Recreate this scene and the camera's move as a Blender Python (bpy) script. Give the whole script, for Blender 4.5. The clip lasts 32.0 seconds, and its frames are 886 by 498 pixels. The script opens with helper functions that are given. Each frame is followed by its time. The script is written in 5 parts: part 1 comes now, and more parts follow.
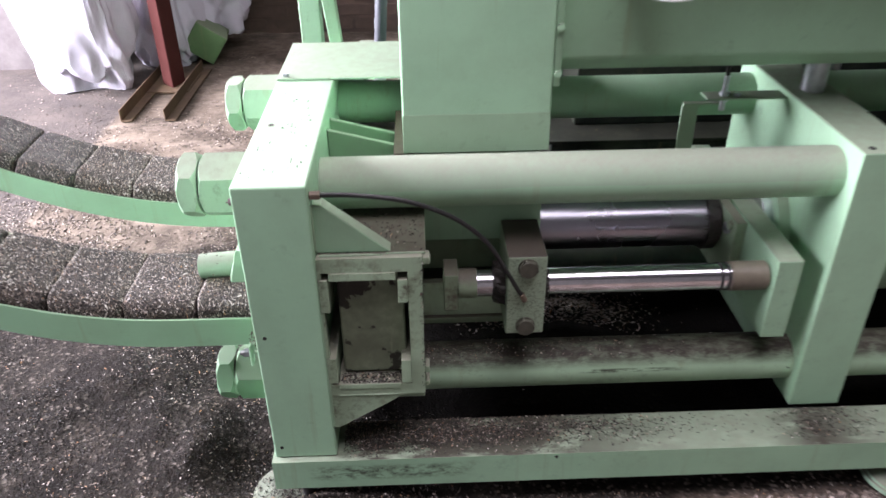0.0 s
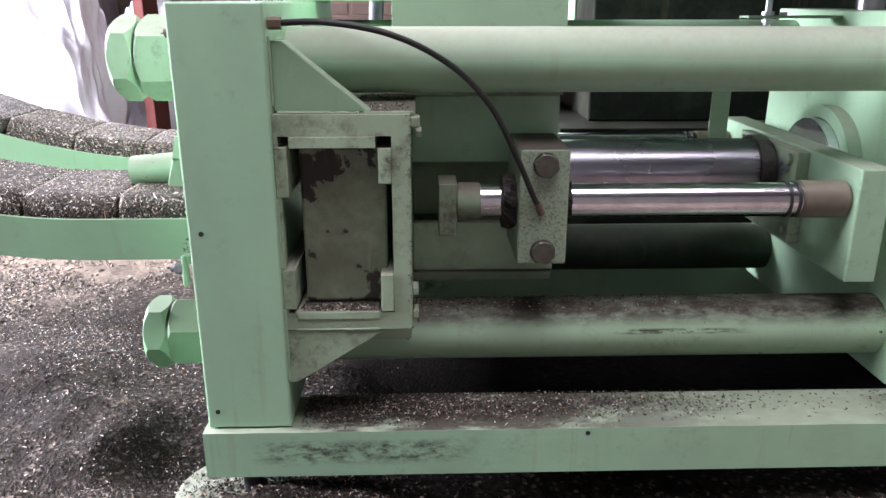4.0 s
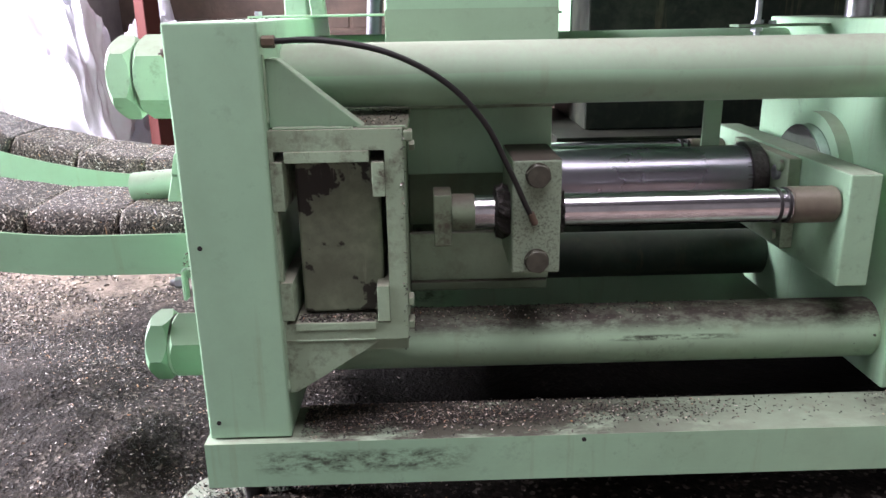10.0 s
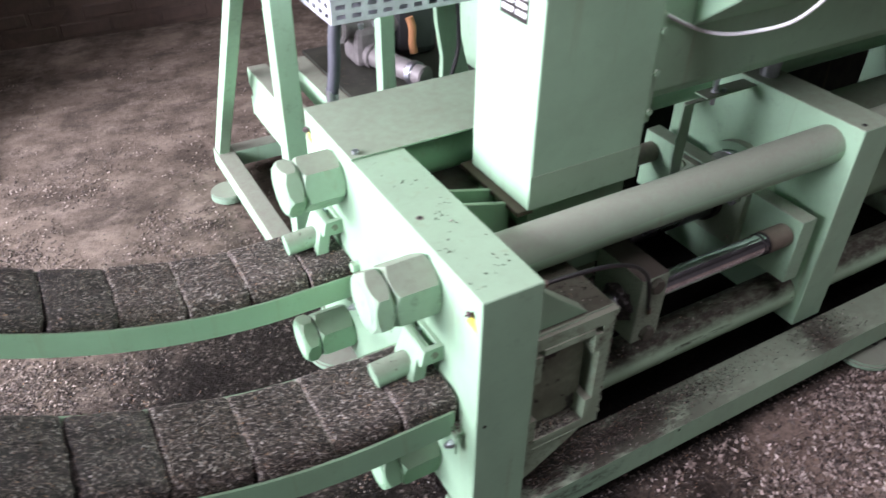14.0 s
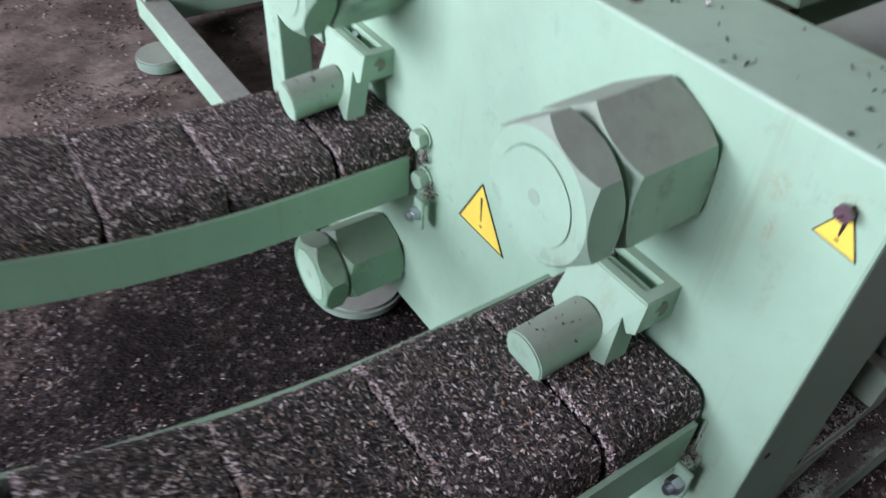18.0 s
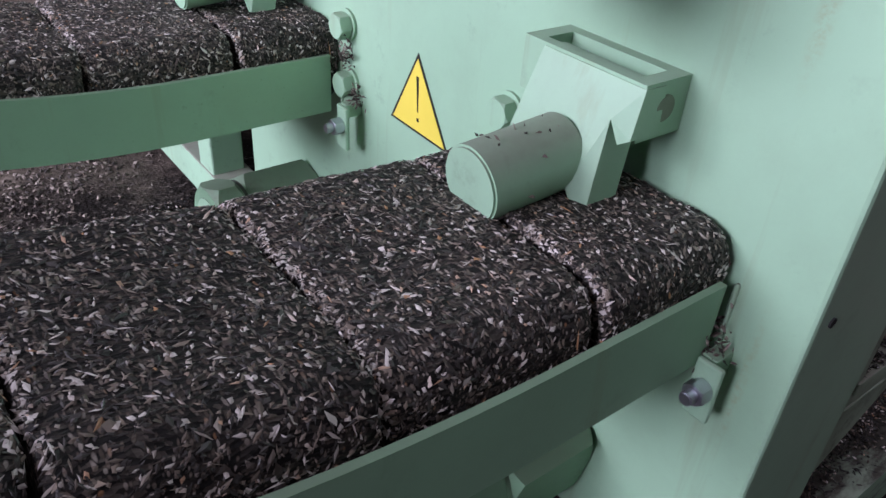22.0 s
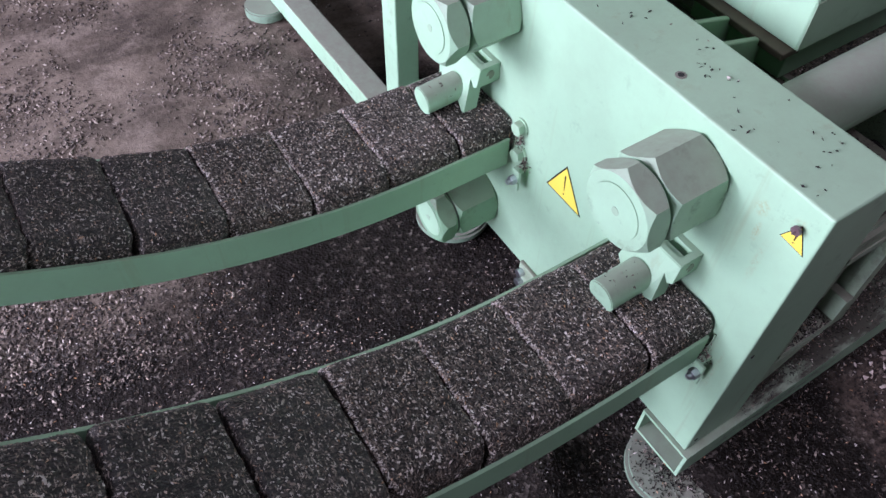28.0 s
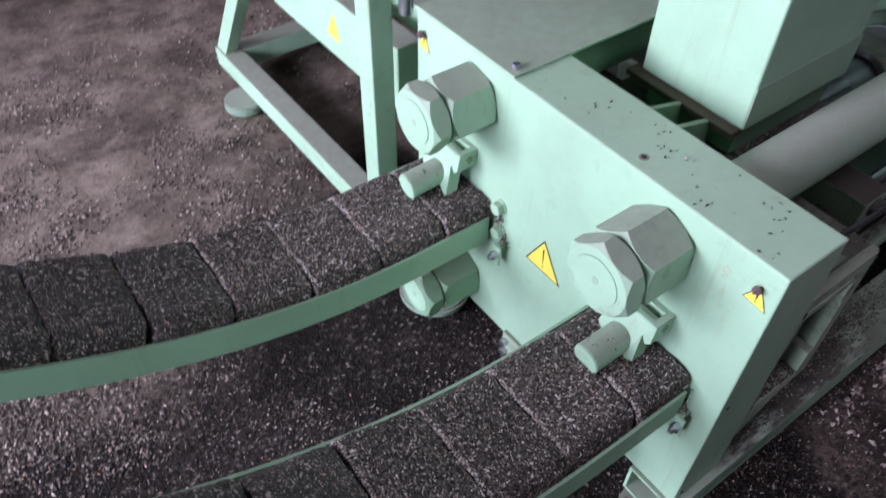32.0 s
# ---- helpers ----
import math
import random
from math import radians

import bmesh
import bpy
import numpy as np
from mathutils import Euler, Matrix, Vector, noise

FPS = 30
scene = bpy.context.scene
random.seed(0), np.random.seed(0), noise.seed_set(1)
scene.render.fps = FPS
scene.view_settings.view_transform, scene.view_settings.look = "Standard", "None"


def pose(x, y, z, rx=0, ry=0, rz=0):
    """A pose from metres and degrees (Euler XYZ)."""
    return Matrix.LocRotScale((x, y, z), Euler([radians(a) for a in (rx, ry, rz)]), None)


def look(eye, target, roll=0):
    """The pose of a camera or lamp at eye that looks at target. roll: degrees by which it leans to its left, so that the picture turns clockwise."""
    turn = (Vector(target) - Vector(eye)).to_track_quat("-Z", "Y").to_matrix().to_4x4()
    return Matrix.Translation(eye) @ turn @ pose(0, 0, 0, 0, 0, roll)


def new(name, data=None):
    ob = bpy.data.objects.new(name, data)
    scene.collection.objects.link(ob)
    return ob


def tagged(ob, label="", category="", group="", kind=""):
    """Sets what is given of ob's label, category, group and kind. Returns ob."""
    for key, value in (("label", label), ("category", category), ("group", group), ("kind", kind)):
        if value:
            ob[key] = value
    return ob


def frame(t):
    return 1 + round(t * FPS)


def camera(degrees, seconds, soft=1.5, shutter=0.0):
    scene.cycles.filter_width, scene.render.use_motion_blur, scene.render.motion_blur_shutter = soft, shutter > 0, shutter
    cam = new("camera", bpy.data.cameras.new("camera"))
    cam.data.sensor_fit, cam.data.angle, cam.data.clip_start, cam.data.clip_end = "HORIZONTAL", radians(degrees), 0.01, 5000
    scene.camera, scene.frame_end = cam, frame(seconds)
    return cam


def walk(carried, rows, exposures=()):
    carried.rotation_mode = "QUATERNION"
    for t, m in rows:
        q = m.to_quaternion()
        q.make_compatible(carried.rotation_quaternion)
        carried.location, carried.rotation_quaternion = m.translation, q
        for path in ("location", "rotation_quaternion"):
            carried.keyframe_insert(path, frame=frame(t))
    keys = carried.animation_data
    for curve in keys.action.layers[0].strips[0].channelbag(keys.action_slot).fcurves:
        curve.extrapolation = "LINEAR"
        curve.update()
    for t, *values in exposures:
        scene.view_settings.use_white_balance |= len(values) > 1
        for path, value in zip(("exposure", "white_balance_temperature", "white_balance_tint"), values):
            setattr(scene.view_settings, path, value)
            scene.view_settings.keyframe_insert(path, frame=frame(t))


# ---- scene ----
cam = camera(60.6, 32.0, shutter=0.5)

PATH = [
    (0, (0.307, -1.085, 1.271), (0.356, 0.619, 0.225), -0.7),
    (0.5, (0.302, -0.986, 1.05), (0.308, 0.779, 0.11), -0.5),
    (1, (0.302, -0.996, 0.88), (0.326, 0.853, 0.121), 0.0),
    (1.5, (0.312, -1.01, 0.806), (0.36, 0.88, 0.158), 0.2),
    (2, (0.315, -1.017, 0.749), (0.373, 0.87, 0.092), 1.7),
    (2.5, (0.3, -1.002, 0.741), (0.35, 0.884, 0.078), 1.1),
    (3, (0.316, -1.007, 0.692), (0.384, 0.898, 0.09), -0.2),
    (3.5, (0.316, -0.992, 0.728), (0.374, 0.905, 0.099), 0.1),
    (5.5, (0.317, -1.01, 0.734), (0.361, 0.901, 0.144), -0.5),
    (6, (0.319, -1.009, 0.733), (0.359, 0.901, 0.14), -0.6),
    (6.5, (0.323, -1.012, 0.735), (0.358, 0.899, 0.148), -0.7),
    (7, (0.323, -1.016, 0.736), (0.354, 0.898, 0.16), -0.7),
    (7.5, (0.324, -1.013, 0.736), (0.356, 0.9, 0.157), -0.6),
    (8, (0.325, -1.013, 0.734), (0.36, 0.899, 0.15), -0.7),
    (8.5, (0.327, -1.01, 0.731), (0.361, 0.901, 0.145), -0.7),
    (9, (0.33, -1.004, 0.729), (0.368, 0.902, 0.126), -0.5),
    (9.5, (0.334, -1.005, 0.73), (0.381, 0.899, 0.126), -0.6),
    (10, (0.333, -1.012, 0.739), (0.372, 0.895, 0.139), -1.0),
    (10.5, (0.337, -1.022, 0.774), (0.382, 0.89, 0.193), -1.6),
    (11, (0.304, -0.996, 0.962), (0.379, 0.791, 0.068), -1.4),
    (11.5, (0.236, -1.079, 1.18), (0.324, 0.672, 0.217), -2.0),
    (12, (0.14, -1.119, 1.365), (0.343, 0.613, 0.385), -0.5),
    (12.2, (0.083, -1.094, 1.393), (0.38, 0.599, 0.37), 0.9),
    (12.5, (0.029, -1.068, 1.397), (0.425, 0.619, 0.398), 1.0),
    (12.8, (-0.089, -0.953, 1.453), (0.458, 0.652, 0.393), 1.1),
    (13, (-0.152, -0.958, 1.467), (0.379, 0.645, 0.395), -0.1),
    (13.5, (-0.319, -0.87, 1.514), (0.36, 0.64, 0.393), 1.4),
    (14, (-0.505, -0.755, 1.511), (0.295, 0.635, 0.316), 0.7),
    (14.5, (-0.618, -0.659, 1.508), (0.197, 0.695, 0.283), 1.8),
    (14.6, (-0.628, -0.655, 1.523), (0.182, 0.696, 0.291), 1.1),
    (15, (-0.786, -0.662, 1.535), (0.17, 0.654, 0.37), 3.9),
    (15.5, (-0.825, -0.636, 1.503), (0.145, 0.617, 0.283), 3.6),
    (17.5, (-0.518, -0.245, 1.171), (0.3, 0.93, -0.226), 1.3),
    (18, (-0.43, -0.13, 0.987), (0.439, 1.05, -0.373), 3.6),
    (18.5, (-0.417, -0.119, 0.825), (0.579, 1.126, -0.383), 4.8),
    (19, (-0.387, -0.168, 0.724), (0.622, 1.128, -0.418), 3.4),
    (19.5, (-0.364, -0.169, 0.715), (0.639, 1.175, -0.374), 2.0),
    (20, (-0.377, -0.146, 0.703), (0.648, 1.174, -0.394), 3.8),
    (20.5, (-0.38, -0.136, 0.7), (0.666, 1.165, -0.402), 4.7),
    (21, (-0.382, -0.131, 0.695), (0.675, 1.158, -0.41), 4.7),
    (21.5, (-0.38, -0.131, 0.696), (0.667, 1.155, -0.422), 4.3),
    (22, (-0.379, -0.133, 0.696), (0.67, 1.156, -0.417), 4.3),
    (22.5, (-0.379, -0.133, 0.698), (0.66, 1.162, -0.418), 3.6),
    (23, (-0.379, -0.131, 0.699), (0.661, 1.166, -0.413), 3.6),
    (23.5, (-0.384, -0.128, 0.701), (0.649, 1.175, -0.41), 3.6),
    (24, (-0.412, -0.143, 0.766), (0.596, 1.194, -0.328), 2.4),
    (24.5, (-0.447, -0.158, 0.849), (0.507, 1.178, -0.294), 1.3),
    (25, (-0.494, -0.138, 0.956), (0.316, 1.063, -0.423), 0.8),
    (25.5, (-0.566, -0.165, 1.062), (0.156, 0.94, -0.441), 1.6),
    (26, (-0.595, -0.192, 1.152), (0.101, 0.847, -0.409), 1.9),
    (26.5, (-0.603, -0.196, 1.23), (0.063, 0.835, -0.349), 1.0),
    (28.5, (-0.629, -0.207, 1.342), (0.05, 0.807, -0.243), 1.4),
    (29, (-0.626, -0.203, 1.343), (0.053, 0.81, -0.242), 1.6),
    (29.5, (-0.632, -0.202, 1.341), (0.046, 0.815, -0.242), 1.9),
    (30, (-0.629, -0.194, 1.339), (0.047, 0.815, -0.25), 1.9),
    (30.5, (-0.624, -0.19, 1.339), (0.051, 0.819, -0.251), 2.1),
    (31, (-0.621, -0.186, 1.341), (0.061, 0.818, -0.249), 2.0),
    (31.5, (-0.637, -0.194, 1.363), (0.076, 0.829, -0.201), 1.8),
    (32, (-0.689, -0.226, 1.404), (0.144, 0.862, -0.053), 1.4),
]
walk(cam, [(t, look(eye, target, roll)) for t, eye, target, roll in PATH],
     [(0, 1.58, 6420, 27), (1, 1.58, 6420, 27), (3, 1.92, 6420, 27), (7, 1.88, 6420, 27), (10, 1.9, 6420, 27), (12, 1.85, 6450, 27), (13, 1.4, 6400, 28), (15, 0.05, 6250, 31), (18, -0.42, 5950, 36), (24, -0.54, 5930, 35), (26, -0.40, 5930, 37), (29, -0.14, 5850, 37), (32, -0.2, 5850, 37)])

# ---- world and light ----
world = bpy.data.worlds.new("world")
scene.world = world
world.use_nodes = True
wn = world.node_tree.nodes
sky = wn.new("ShaderNodeTexSky")
sky.sky_type, sky.sun_disc = "NISHITA", False
sky.sun_elevation, sky.sun_rotation = radians(38), radians(-80)
world.node_tree.links.new(sky.outputs[0], wn["Background"].inputs[0])
wn["Background"].inputs[1].default_value = 0.05


def area(name, eye, target, wide, high, power, colour):
    data = bpy.data.lights.new(name, "AREA")
    data.shape, data.size, data.size_y, data.energy, data.color = "RECTANGLE", wide, high, power, colour
    ob = new(name, data)
    ob.matrix_world = look(eye, target)
    return ob


# daylight comes in by the wide window in the end wall, a high window in the back wall and a glazed opening in the roof
area("window_light", (-3.9, 1.0, 1.9), (0.0, 0.35, 0.45), 3.7, 1.6, 560, (0.95, 0.985, 1.0))
area("roof_light", (0.9, -0.7, 4.05), (0.8, -0.4, 0.3), 2.8, 1.8, 46, (1.0, 0.985, 0.95))
area("back_window_light", (-1.5, 3.62, 2.35), (-0.5, 0.3, 0.4), 2.2, 1.4, 36, (0.96, 0.985, 1.0))


# ---- materials ----
def nodes_of(name):
    m = bpy.data.materials.new(name)
    m.use_nodes = True
    t = m.node_tree
    return m, t, t.nodes["Principled BSDF"]


def node(t, kind, **settings):
    n = t.nodes.new(kind)
    for key, value in settings.items():
        if key == "inputs":
            for k, v in value.items():
                n.inputs[k].default_value = v
        elif key == "blend":
            n.blend_type = value
        elif key == "data":
            n.data_type = value
        elif key == "operation":
            n.operation = value
        elif key == "feature":
            n.feature = value
    return n


def coords(t, scale=(1, 1, 1), turn=(0, 0, 0)):
    c = t.nodes.new("ShaderNodeTexCoord")
    m = t.nodes.new("ShaderNodeMapping")
    m.inputs["Scale"].default_value = scale
    m.inputs["Rotation"].default_value = turn
    t.links.new(c.outputs["Object"], m.inputs[0])
    return m.outputs[0]


def noise_tex(t, vec, scale, detail=4, rough=0.55):
    n = node(t, "ShaderNodeTexNoise", inputs={"Scale": scale, "Detail": detail, "Roughness": rough})
    t.links.new(vec, n.inputs["Vector"])
    return n.outputs["Fac"]


def ramp(t, fac, stops):
    r = t.nodes.new("ShaderNodeValToRGB")
    e = r.color_ramp.elements
    while len(e) < len(stops):
        e.new(0.5)
    for el, (p, c) in zip(e, stops):
        el.position = p
        el.color = (*c, 1) if len(c) == 3 else c
    t.links.new(fac, r.inputs[0])
    return r.outputs[0]


def grey(a):
    return (a, a, a)


def mix(t, fac, a, b, blend="MIX"):
    m = t.nodes.new("ShaderNodeMix")
    m.data_type, m.blend_type = "RGBA", blend
    if hasattr(fac, "is_output"):
        t.links.new(fac, m.inputs[0])
    else:
        m.inputs[0].default_value = fac
    for slot, v in ((6, a), (7, b)):
        if hasattr(v, "is_output"):
            t.links.new(v, m.inputs[slot])
        else:
            m.inputs[slot].default_value = (*v, 1)
    return m.outputs[2]


def maths(t, op, a, b=0.0):
    m = t.nodes.new("ShaderNodeMath")
    m.operation = op
    m.use_clamp = True
    for slot, v in ((0, a), (1, b)):
        if hasattr(v, "is_output"):
            t.links.new(v, m.inputs[slot])
        else:
            m.inputs[slot].default_value = v
    return m.outputs[0]


def maths_free(t, a, mul, add=0.0):
    m = t.nodes.new("ShaderNodeMath")
    m.operation = "MULTIPLY_ADD"
    t.links.new(a, m.inputs[0])
    m.inputs[1].default_value, m.inputs[2].default_value = mul, add
    return m.outputs[0]


def bump(t, bsdf, height, strength, distance):
    b = t.nodes.new("ShaderNodeBump")
    b.inputs["Strength"].default_value, b.inputs["Distance"].default_value = strength, distance
    t.links.new(height, b.inputs["Height"])
    t.links.new(b.outputs[0], bsdf.inputs["Normal"])


def facing_up(t):
    g = t.nodes.new("ShaderNodeNewGeometry")
    s = t.nodes.new("ShaderNodeSeparateXYZ")
    t.links.new(g.outputs["Normal"], s.inputs[0])
    return s.outputs["Z"]


def paint(name, base, dirt=0.25, dust=0.5, rough=0.42):
    """Machine enamel: slight unevenness, smudges, dust lying on what faces up."""
    m, t, b = nodes_of(name)
    v = coords(t)
    broad = noise_tex(t, v, 3.2, 5)
    fine = noise_tex(t, v, 60, 5)
    smudge = noise_tex(t, v, 30, 10, 0.74)
    light = tuple(min(1, c * 1.07) for c in base)
    dark = tuple(c * 0.90 for c in base)
    col = mix(t, ramp(t, broad, [(0.3, grey(0)), (0.7, grey(1))]), dark, light)
    specks = ramp(t, noise_tex(t, v, 170, 3, 0.6), [(0.66, grey(0)), (0.74, grey(1))])
    patch = ramp(t, smudge, [(0.60 - 0.13 * dirt, grey(0)), (0.72 - 0.08 * dirt, grey(1))])
    patch = maths(t, "MULTIPLY", patch, ramp(t, noise_tex(t, v, 5.0, 3), [(0.40, grey(0.12)), (0.62, grey(1))]))
    grime = maths(t, "MULTIPLY", maths(t, "MAXIMUM", patch, maths(t, "MULTIPLY", specks, ramp(t, broad, [(0.45, grey(0)), (0.65, grey(1))]))), dirt)
    col = mix(t, grime, col, (0.075, 0.062, 0.048))
    cloud = ramp(t, noise_tex(t, v, 9, 7, 0.7), [(0.44, grey(0)), (0.70, grey(0.10 + 0.25 * dirt))])
    col = mix(t, cloud, col, (0.17, 0.19, 0.13))
    runs = ramp(t, noise_tex(t, coords(t, (38, 38, 2.2)), 1.0, 5, 0.6), [(0.60, grey(0)), (0.75, grey(0.30))])
    col = mix(t, runs, col, (0.22, 0.19, 0.10))
    up = ramp(t, facing_up(t), [(0.25, grey(0)), (0.8, grey(1))])
    layer = ramp(t, noise_tex(t, v, 48, 9, 0.7), [(0.22, grey(0.68)), (0.75, grey(1))])
    lying = maths(t, "MULTIPLY", maths(t, "MULTIPLY", up, layer), dust)
    col = mix(t, lying, col, (0.19, 0.17, 0.145) if dust < 1 else (0.075, 0.062, 0.050))
    t.links.new(col, b.inputs["Base Color"])
    r = ramp(t, maths(t, "ADD", lying, grime), [(0.0, grey(rough)), (0.7, grey(0.66))])
    t.links.new(r, b.inputs["Roughness"])
    b.inputs["Specular IOR Level"].default_value = 0.32
    bump(t, b, fine, 0.12, 0.002)
    return m


GREEN = (0.324, 0.530, 0.362)
green = paint("green_paint", GREEN, 0.30, 0.75)
green_worn = paint("green_paint_worn", (0.325, 0.45, 0.315), 0.95, 0.9, 0.5)
green_clean = paint("green_paint_clean", GREEN, 0.25, 0.38, 0.38)
nut_green = paint("green_paint_nut", GREEN, 0.45, 0.8, 0.40)
stand_green = paint("green_paint_stand", GREEN, 0.4, 0.95, 0.5)
box_green = paint("box_green", (0.075, 0.150, 0.062), 0.3, 0.4)
# near-black with little gloss, standing in for the shade behind the press
shaded_black = paint("shaded_black", (0.014, 0.017, 0.015), 0.3, 0.12)
shaded_black.node_tree.nodes["Principled BSDF"].inputs["Specular IOR Level"].default_value = 0.12
green_mid = paint("green_paint_mid", (0.285, 0.425, 0.295), 0.3, 0.7)
green_lower = paint("green_paint_lower", (0.350, 0.530, 0.368), 0.35, 1.0, 0.45)
green_filthy = paint("green_paint_filthy", (0.20, 0.28, 0.19), 1.0, 1.0, 0.6)
# the same enamel deepened: shade on track strips and far upper bar
shaded_green = paint("green_paint_shaded", (0.275, 0.490, 0.315), 0.25, 0.38, 0.42)
# nut enamel darkened for the shade the tracks cast on the lower nuts
shaded_nut_green = paint("green_paint_shaded_nut", (0.18, 0.34, 0.21), 0.5, 0.45, 0.45)
# near-black green for the far lower bar: its shade is in the colour
shaded_rod = paint("shaded_rod_green", (0.040, 0.066, 0.052), 0.6, 0.25, 0.5)
foot_green = paint("green_paint_foot", (0.20, 0.31, 0.225), 0.9, 0.75, 0.55)
# the enamel darkened for parts in recesses, where shade is put into the colour
green_recess = paint("green_paint_recess_shade", (0.20, 0.36, 0.22), 0.2, 0.4)


def rod_paint():
    """A painted bar: grey dust settled on its upper half, ending in a ragged line along the side."""
    m = paint("green_paint_dusty_bar", GREEN, 0.25, 0.35)
    t = m.node_tree
    b = t.nodes["Principled BSDF"]
    v = coords(t, (2.2, 9, 9))
    old = b.inputs["Base Color"].links[0].from_socket
    edge = t.nodes.new("ShaderNodeMath")
    t.links.new(facing_up(t), edge.inputs[0])
    t.links.new(maths_free(t, noise_tex(t, v, 3.0, 5, 0.6), 0.28, -0.14), edge.inputs[1])
    film = ramp(t, edge.outputs[0], [(0.06, grey(0)), (0.10, grey(0.42)), (0.5, grey(0.55)), (0.95, grey(0.8))])
    speck = ramp(t, noise_tex(t, coords(t), 95, 6, 0.75), [(0.3, grey(0.6)), (0.7, grey(1))])
    col = mix(t, maths(t, "MULTIPLY", film, speck), old, (0.25, 0.235, 0.205))
    t.links.new(col, b.inputs["Base Color"])
    t.links.new(ramp(t, film, [(0.0, grey(0.36)), (0.5, grey(0.62))]), b.inputs["Roughness"])
    return m


rod_green = rod_paint()


def low_rod_paint():
    """The lower bar: dark crumbs caked on its top, scratches and a black smear along its side."""
    m = green_lower.copy()
    m.name = "green_paint_caked_bar"
    t = m.node_tree
    b = t.nodes["Principled BSDF"]
    old = b.inputs["Base Color"].links[0].from_socket
    xyz = t.nodes.new("ShaderNodeSeparateXYZ")
    t.links.new(coords(t), xyz.inputs[0])
    up = ramp(t, facing_up(t), [(0.35, grey(0)), (0.75, grey(1))])
    cake = ramp(t, noise_tex(t, coords(t, (9, 20, 20)), 3.0, 9, 0.75), [(0.40, grey(0)), (0.56, grey(0.95))])
    col = mix(t, maths(t, "MULTIPLY", up, cake), old, (0.035, 0.027, 0.022))
    span = ramp(t, maths_free(t, xyz.outputs["X"], 1.0, -0.2), [(0.42, grey(0)), (0.46, grey(1)), (0.58, grey(1)), (0.66, grey(0))])
    band = ramp(t, facing_up(t), [(0.10, grey(0)), (0.16, grey(1)), (0.26, grey(1)), (0.32, grey(0))])
    rag = ramp(t, noise_tex(t, coords(t, (14, 60, 60)), 2.0, 8, 0.75), [(0.46, grey(0)), (0.56, grey(0.9))])
    col = mix(t, maths(t, "MULTIPLY", maths(t, "MULTIPLY", span, band), rag), col, (0.02, 0.017, 0.014))
    nick = ramp(t, noise_tex(t, coords(t, (6, 6, 6)), 9.0, 2, 0.5), [(0.74, grey(0)), (0.76, grey(0.9))])
    col = mix(t, nick, col, (0.035, 0.028, 0.024))
    t.links.new(col, b.inputs["Base Color"])
    return m


low_rod_green = low_rod_paint()


def beam_paint():
    """The base beam: a long dark grease smear on its side and brown crumbs trodden into its top."""
    m = green.copy()
    m.name = "green_paint_smeared"
    t = m.node_tree
    b = t.nodes["Principled BSDF"]
    v = coords(t)
    old = b.inputs["Base Color"].links[0].from_socket
    xyz = t.nodes.new("ShaderNodeSeparateXYZ")
    t.links.new(v, xyz.inputs[0])
    span = ramp(t, xyz.outputs["X"], [(0.06, grey(0)), (0.10, grey(1)), (0.34, grey(1)), (0.40, grey(0))])
    band = ramp(t, xyz.outputs["Z"], [(0.072, grey(0)), (0.086, grey(1)), (0.108, grey(1)), (0.118, grey(0))])
    rag = ramp(t, noise_tex(t, coords(t, (20, 20, 44)), 1.9, 10, 0.76), [(0.44, grey(0)), (0.60, grey(0.85))])
    mask = maths(t, "MULTIPLY", maths(t, "MULTIPLY", span, band), rag)
    col = mix(t, mask, old, (0.035, 0.028, 0.022))
    up = ramp(t, facing_up(t), [(0.4, grey(0)), (0.8, grey(1))])
    cake = ramp(t, noise_tex(t, coords(t, (5, 12, 5)), 2.0, 9, 0.72), [(0.36, grey(0)), (0.50, grey(0.97))])
    col = mix(t, maths(t, "MULTIPLY", maths(t, "MULTIPLY", up, ramp(t, maths_free(t, xyz.outputs["X"], 0.5), [(0.05, grey(0)), (0.08, grey(1)), (0.27, grey(0.9)), (0.42, grey(0.15)), (0.50, grey(0.2)), (0.55, grey(1)), (0.62, grey(0.2))])), cake), col, (0.040, 0.031, 0.025))
    t.links.new(col, b.inputs["Base Color"])
    return m


beam_green = beam_paint()


